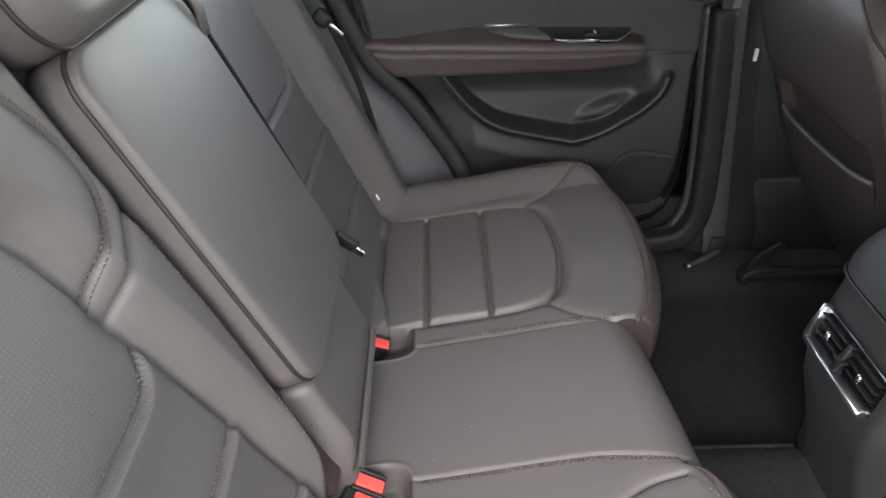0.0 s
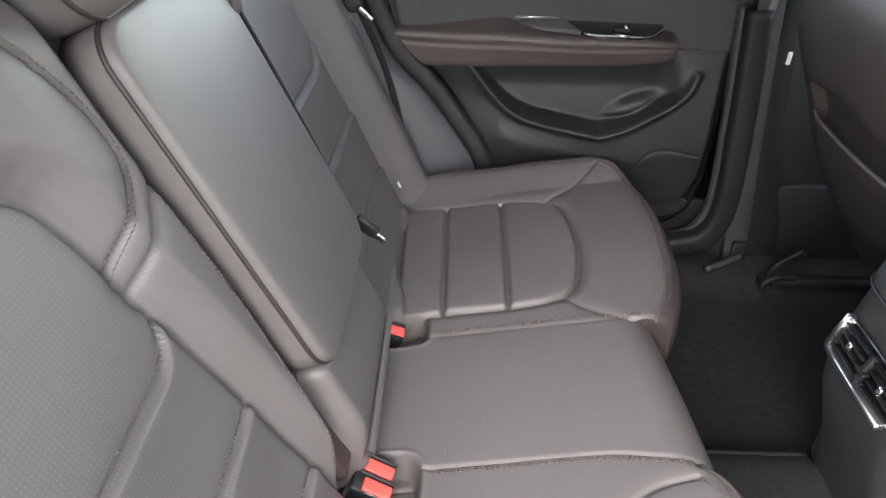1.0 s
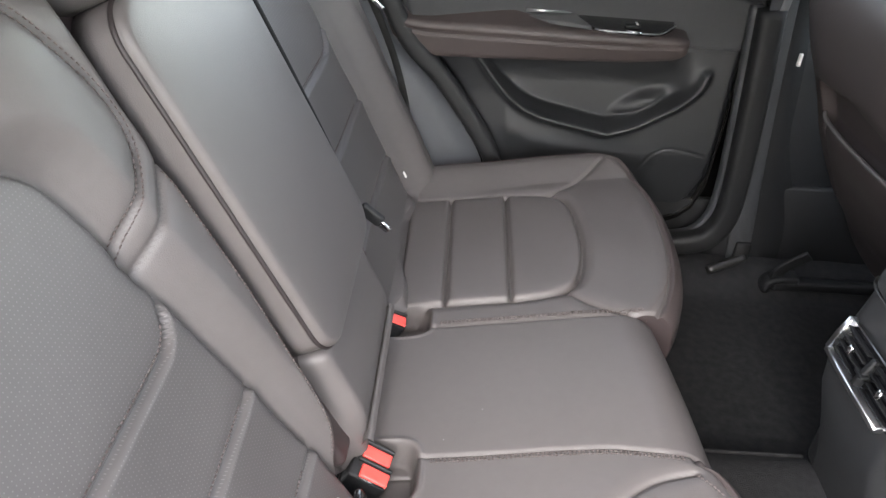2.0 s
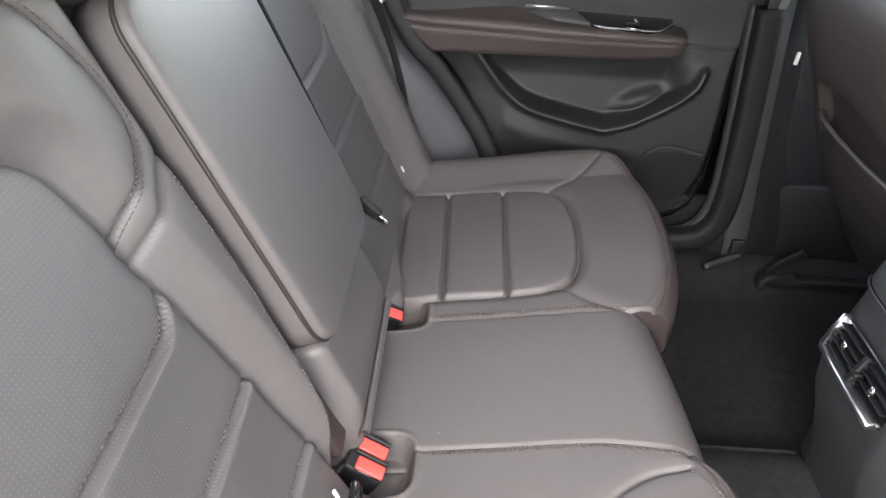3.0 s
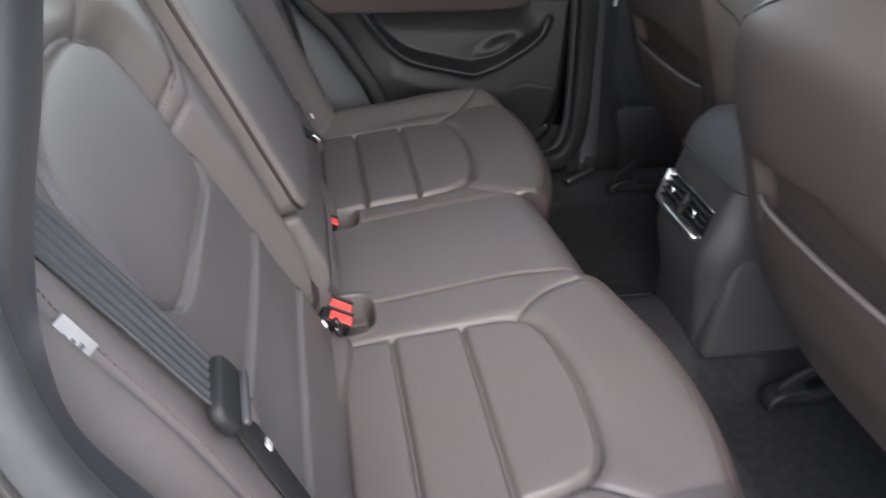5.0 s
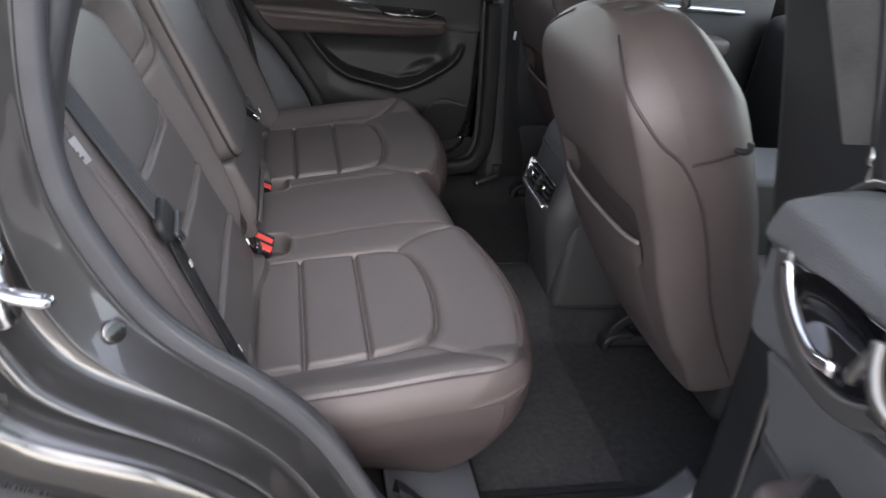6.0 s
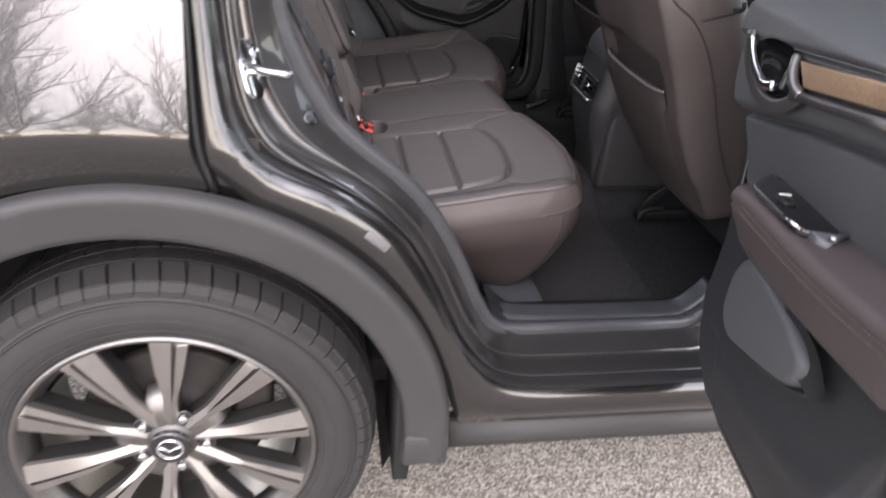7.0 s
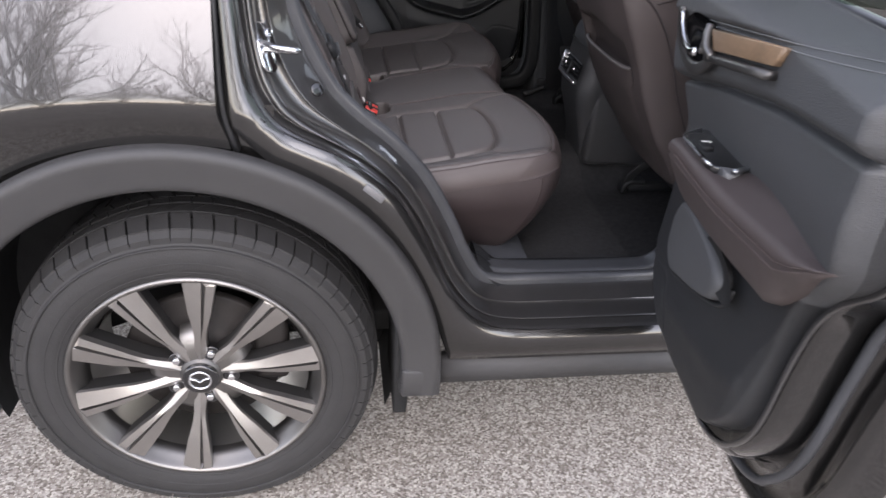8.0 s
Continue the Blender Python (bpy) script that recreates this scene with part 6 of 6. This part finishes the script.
def front_seat(y0, x0, z0, runner, label):
    """Back shell with map pocket, side bolsters, cushion and runners; x0 and z0 set the middle of the back, runner the rear end of the rails."""
    fs = thing("bucket_seat", label, "car seat", "front seats", at=(x0 + 0.25, y0, 0.44))
    up, outw = np.array([-0.30, 0, 0.954]), np.array([-0.954, 0, -0.30])
    O = np.array([x0 + 0.058, y0, z0])

    def put(w, s, n):
        w, s, n = np.broadcast_arrays(np.asarray(w, float), np.asarray(s, float), np.asarray(n, float))
        return O + np.stack([0 * w, w, 0 * w], -1) + s[..., None] * up + n[..., None] * outw

    half_pts = [(-0.262, 0.165), (-0.256, 0.190), (-0.24, 0.204), (-0.2, 0.211), (-0.1, 0.218), (0.0, 0.225), (0.10, 0.229), (0.20, 0.230), (0.28, 0.216), (0.335, 0.180), (0.37, 0.125), (0.388, 0.06), (0.392, 0.0)]
    hp = curve(half_pts, 80)
    ss = np.linspace(-0.262, 0.391, 270)
    half = np.interp(ss, hp[:, 0], hp[:, 1])
    v = np.linspace(-1, 1, 301)
    e = np.abs(v)
    k = np.clip((e - 0.72) / 0.28, 0, 1) * math.pi / 2
    u = np.sign(v) * np.where(e < 0.72, e / 0.72 * 0.90, 0.90 + 0.10 * np.sin(k))
    W = half[:, None] * u[None]
    S = ss[:, None] * np.ones((1, 301))
    prof = curve([(-0.34, 0.012), (-0.27, 0.024), (-0.18, 0.045), (-0.115, 0.068), (0.0, 0.090), (0.065, 0.094), (0.13, 0.100), (0.185, 0.108), (0.29, 0.116), (0.40, 0.116)], 60)
    base = lambda s: np.interp(s, prof[:, 0], prof[:, 1])
    N = base(S) + 0.012 * (1 - np.abs(u[None]) ** 4) - 0.07 * smooth(0.27, 0.43, S) ** 2 - 0.060 * (1 - np.cos(k))[None] * smooth(0.42, 0.30, S)
    # the upper part swells over the mouth of the pocket
    N = N + 0.012 * smooth(0.10, 0.20, S + 0.15 * np.abs(W)) * smooth(0.22, 0.10, np.abs(W)) * smooth(0.40, 0.20, S)
    N = N - 0.022 * smooth(0.008, -0.012, np.abs(W) - 0.165) * smooth(0.175, 0.135, S + 0.15 * np.abs(W)) * smooth(0.02, 0.06, S)
    back = put(W, S, N)
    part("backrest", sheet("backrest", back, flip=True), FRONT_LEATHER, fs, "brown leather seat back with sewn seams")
    loop = np.concatenate([back[:, 0], back[-1, 1:-1], back[::-1, -1], back[0, -2:0:-1], back[0, :1]])
    c = put(0, 0.05, -0.10)
    rows = [loop, loop + (c - loop) * 0.005 - outw * 0.02, loop + (c - loop) * 0.015 - outw * 0.05, loop + (c - loop) * 0.05 - outw * 0.075, loop + (c - loop) * 0.14 - outw * 0.09, loop + (c - loop) * 0.5 - outw * 0.06, loop * 0 + c]
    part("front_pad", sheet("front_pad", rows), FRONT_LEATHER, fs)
    # sewn seams that leave the back near the top and run down its sides, each with a branch forward
    across = lambda s_, q_: np.array([np.interp(q_, u, back[int(np.argmin(np.abs(ss - s_))), :, k_]) for k_ in range(3)])

    def on_side(s_, q_, d_):
        e_ = across(s_, q_)
        return e_ + (c - e_) * np.interp(d_, [0, 0.02, 0.05, 0.075, 0.09], [0, 0.005, 0.015, 0.05, 0.14]) - outw * d_

    for sg in (1, -1):
        run = [on_side(s_, sg * q_, d_) for s_, q_, d_ in ((0.375, 0.76, 0), (0.35, 0.87, 0), (0.32, 0.935, 0), (0.29, 0.965, 0), (0.258, 0.983, 0), (0.224, 0.998, 0.001), (0.16, 1.0, 0.005), (0.08, 1.0, 0.008), (-0.02, 1.0, 0.008), (-0.12, 1.0, 0.007), (-0.22, 1.0, 0.005))]
        part("seam", sweep("seam", curve(np.array(run), 70), ring(0.0024, 8), up=(0, 1, 0)), PIPING, fs, "dark sewn seam")
        branch = [on_side(0.222, sg, d_) for d_ in (0.002, 0.022, 0.045, 0.070)]
        part("seam", sweep("seam", curve(np.array(branch), 16), ring(0.0022, 8), up=(0, 1, 0)), PIPING, fs)
    part("bag_hook", sweep("bag_hook", curve([tuple(put(-0.212, 0.222, -0.018)), tuple(put(-0.230, 0.222, -0.024)), tuple(put(-0.238, 0.228, -0.028)), tuple(put(-0.237, 0.238, -0.029))], 14), ring(0.0045, 8), up=(1, 0, 0)), BLACK, fs, "small black bag hook")
    # map pocket
    pw = np.linspace(-0.160, 0.160, 60)
    rows = []
    for s in np.linspace(-0.240, 0.070, 40):
        rows.append(put(pw * (1 - 0.05 * float(smooth(-0.08, -0.240, s))), s, float(base(s)) + 0.015 + 0.006 * float(smooth(-0.03, 0.06, s)) * np.cos(pw / 0.167 * math.pi / 2) - 0.012 * np.abs(pw / 0.165) ** 8))
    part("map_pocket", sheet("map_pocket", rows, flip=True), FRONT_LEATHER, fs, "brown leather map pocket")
    lip = put(pw, 0.070, float(base(0.070)) + 0.016 + 0.006 * np.cos(pw / 0.165 * math.pi / 2) - 0.012 * np.abs(pw / 0.165) ** 8)
    part("pocket_lip", sweep("pocket_lip", lip, ring(0.0045, 8), up=(0, 0, 1)), LEATHER, fs)
    for sg in (1, -1):
        # pull hook and headrest posts
        post = np.array([put(sg * 0.07, 0.385, -0.02), put(sg * 0.07, 0.45, -0.025), put(sg * 0.07, 0.50, -0.03)])
        part("headrest_post", sweep("headrest_post", post, ring(0.007, 10), up=(0, 1, 0)), CHROME, fs, "chrome post")
    hm = Matrix.Translation(Vector(put(0, 0.56, -0.02))) @ Matrix(((0, -0.30, -0.954), (1, 0, 0), (0, 0.954, -0.30))).to_4x4()
    part("headrest", pillow("headrest", rounded(0.26, 0.17, 0.06, 8), 0.10, 0.045, 0.008, hm, 12, 0.6), LEATHER, fs, "brown leather head restraint")
    # cushion, runners
    part("cushion", pillow("cushion", rounded(0.46, 0.40, 0.08, 6), 0.16, 0.05, 0.01, Matrix.Translation((x0 + 0.45, y0, 0.74)), 10, 0.6), FRONT_LEATHER, fs)
    part("recliner_frame", block((0.06, 0.36, 0.16), 0.02, 2, at=(x0 + 0.21, y0, 0.66)), BLACK, fs, "black seat frame under the back")
    part("cushion_frame", block((0.40, 0.34, 0.07), 0.02, 2, at=(x0 + 0.40, y0, 0.60)), BLACK, fs)
    for sg in (-1, 1):
        part("runner", block((0.42, 0.030, 0.026), 0.006, 2, at=(runner + 0.22, y0 + sg * 0.235, 0.468)), BLACK, fs, "black seat runner")
        hump = sweep("runner_cap", curve([(runner - 0.006, y0 + sg * 0.235, 0.452), (runner - 0.002, y0 + sg * 0.235, 0.474), (runner + 0.022, y0 + sg * 0.235, 0.486), (runner + 0.06, y0 + sg * 0.235, 0.486)], 14), rounded(0.040, 0.016, 0.006, 3))
        part("runner_cap", hump, BLACK, fs, "black plastic runner end")
        leg = sweep("bracket", curve([(runner + 0.012, y0 + sg * 0.230, 0.484), (runner + 0.012, y0 + sg * 0.226, 0.505), (runner + 0.030, y0 + sg * 0.222, 0.530), (runner + 0.06, y0 + sg * 0.215, 0.560)], 14), rounded(0.026, 0.010, 0.004, 3), up=(0, 1, 0))
        part("bracket", leg, BLACK, fs, "black seat bracket")
    return fs


front_seat(-0.430, 1.040, 0.92, 1.205, "brown leather front seat, its back with a map pocket")
front_seat(0.405, 1.225, 0.88, 1.215, "brown leather front seat in shade, slid further forward")

# ---- centre console ----
con = thing("centre_console", "black centre console end with twin rear air vents", "console", at=(1.2, -0.005, 0.52))
CY = -0.009
rows = []
for z, wide, x in ((0.50, 0.100, 1.085), (0.56, 0.098, 1.075), (0.64, 0.102, 1.055), (0.70, 0.110, 1.038), (0.745, 0.117, 1.035), (0.76, 0.118, 1.037), (0.80, 0.118, 1.045), (0.84, 0.116, 1.052), (0.868, 0.114, 1.056)):
    row = []
    for a_ in np.linspace(-1, 1, 41):
        e_ = max(0.0, (abs(a_) - 0.62) / 0.38)
        row.append((x + 0.004 * a_ * a_ + 0.35 * e_ ** 2.2 * (0.2 if abs(a_) < 1 else 1.0), CY + math.copysign(wide * min(1, abs(a_) / 0.9) ** 1.0, a_) if abs(a_) < 0.9 else CY + math.copysign(wide, a_), z))
    rows.append(row)
body = sheet("body", rows, flip=True)
part("body", body, CONSOLE, con, "black moulded console")
part("console_side", block((0.75, 0.232, 0.36), 0.02, 3, at=(1.46, CY, 0.685)), CONSOLE, con)
lid = []
for k in np.linspace(0, 1, 26):
    a_ = k * math.pi / 2
    x = 1.056 + 0.075 * (1 - math.cos(a_)) + max(0, k - 0.8) * 1.2
    z = 0.870 + 0.085 * math.sin(a_)
    lid.append([(x + 0.02 * (abs(q) ** 6), CY + 0.114 * q, z - 0.018 * abs(q) ** 4 * math.sin(a_)) for q in np.linspace(-1, 1, 31)])
part("lid", sheet("lid", lid, flip=True), PAD, con, "padded charcoal armrest lid")
part("lid_seam", sweep("lid_seam", np.array([(1.0535 + 0.02 * abs(q) ** 6, CY + 0.115 * q, 0.868) for q in np.linspace(-1, 1, 20)]), ring(0.0018, 6)), ALLOY_DARK, con)
vent = holder("air_vents", con, "twin black rear air vents in a chrome frame")
vz0, vz1, vx0, vx1 = 0.7665, 0.821, 1.036, 1.045
vm = lambda q, h: (vx0 + (vx1 - vx0) * h - 0.006, CY + q, vz0 + (vz1 - vz0) * h)
part("chrome_bracket", sweep("chrome_bracket", np.array([vm(0.082, -0.05), vm(0.04, -0.085), vm(0.0, -0.09), vm(-0.070, -0.08)]), rounded(0.013, 0.009, 0.002, 2), up=(0, 0, 1)), BRUSHED, vent, "bright chrome bracket")
part("chrome_side", sweep("chrome_side", np.array([vm(0.082, -0.02), vm(0.080, 0.5), vm(0.074, 1.06)]), rounded(0.012, 0.009, 0.002, 2), up=(0, 1, 0)), BRUSHED, vent, "bright chrome side")
part("chrome_top", sweep("chrome_top", np.array([vm(0.078, 1.06), vm(0.0, 1.07), vm(-0.086, 1.05)]), ring(0.0011, 6), up=(1, 0, 0)), SATIN, vent)
cav = [[(vm(q, h)[0] + 0.004, vm(q, h)[1], vm(q, h)[2]) for q in np.linspace(-0.080, 0.082, 8)] for h in (-0.02, 0.5, 1.02)]
part("cavity", sheet("cavity", cav), GLOSS, vent)
for h in np.linspace(0.14, 0.86, 4):
    for q0 in (-0.042, 0.042):
        part("slat", block((0.010, 0.066, 0.0026), 0.0008, 1, m=Matrix.Translation(Vector(vm(q0, h))) @ Euler((0, radians(20), 0)).to_matrix().to_4x4()), BLACK, vent)
part("divider", block((0.014, 0.010, 0.046), 0.002, 1, m=Matrix.Translation(Vector(vm(0, 0.5))) @ Euler((0, radians(20), 0)).to_matrix().to_4x4()), BLACK, vent)
for q0 in (-0.042, 0.042):
    part("vent_tab", block((0.008, 0.009, 0.014), 0.003, 2, m=Matrix.Translation(Vector(vm(q0, 0.55)) + Vector((-0.004, 0, 0))) @ Euler((0, radians(20), 0)).to_matrix().to_4x4()), CHROME, vent, "chrome tab")
part("vent_wheel", block((0.012, 0.022, 0.006), 0.002, 2, m=Matrix.Translation(Vector(vm(0, 0.45)) + Vector((-0.004, 0, 0)))), BLACK, vent)


# ---- bare trees across the drive, mirrored in the paint ----


def bare_tree(x, y, height, seed, label):
    """A leafless tree: trunk and forking limbs, each a tapered tube."""
    rng = random.Random(seed)
    tree = thing("tree", label, "tree", "bare trees", at=(x, y, 0))
    trunk, limbs = [], []

    def limb(p, direction, length, r, depth):
        pts, d = [p], direction.copy()
        n = 5
        for _ in range(n):
            d = (d + Vector((rng.uniform(-1, 1), rng.uniform(-1, 1), rng.uniform(-0.3, 0.7))) * 0.16).normalized()
            pts.append(pts[-1] + d * length / n)
        v, f = [], []
        k = 6 if depth < 2 else 4
        for i, q in enumerate(pts):
            rr = r * (1 - 0.55 * i / n)
            side = d.orthogonal().normalized()
            over = d.cross(side)
            for a_ in range(k):
                ang = 2 * math.pi * a_ / k
                v.append(tuple(q + side * rr * math.cos(ang) + over * rr * math.sin(ang)))
        for i in range(n):
            for a_ in range(k):
                f.append((i * k + a_, i * k + (a_ + 1) % k, (i + 1) * k + (a_ + 1) % k, (i + 1) * k + a_))
        (trunk if depth == 0 else limbs).append((v, f))
        if depth < 5:
            for _ in range(4 if depth < 4 else 3):
                t = rng.uniform(0.45, 1.0)
                q = pts[min(n, int(t * n))]
                out = (d + Vector((rng.uniform(-1, 1), rng.uniform(-1, 1), rng.uniform(-0.2, 0.6))) * 0.95).normalized()
                limb(q, out, length * rng.uniform(0.55, 0.78), r * 0.50, depth + 1)

    limb(Vector((x, y, -0.1)), Vector((0, 0, 1)), height * 0.36, height * 0.022, 0)
    part("trunk", joined("trunk", trunk), BARK, tree)
    ob = part("crown", joined("crown", limbs), BARK, tree, "bare forking branches")
    return tree


bare_tree(-3.4, -9.0, 7.5, 3, "tall bare tree with forking grey branches")
bare_tree(-1.2, -12.5, 8.5, 8, "tall bare tree with forking grey branches")
bare_tree(4.6, -13.0, 8.0, 12, "tall bare tree with forking grey branches")
for k, (tx, ty, th) in enumerate(((-7.5, -14.0, 9.0), (-5.0, -19.0, 10.0), (-10.5, -11.0, 8.0), (0.8, -20.0, 9.5), (-2.6, -16.0, 9.0))):
    bare_tree(tx, ty, th, 20 + k, "tall bare tree with forking grey branches")
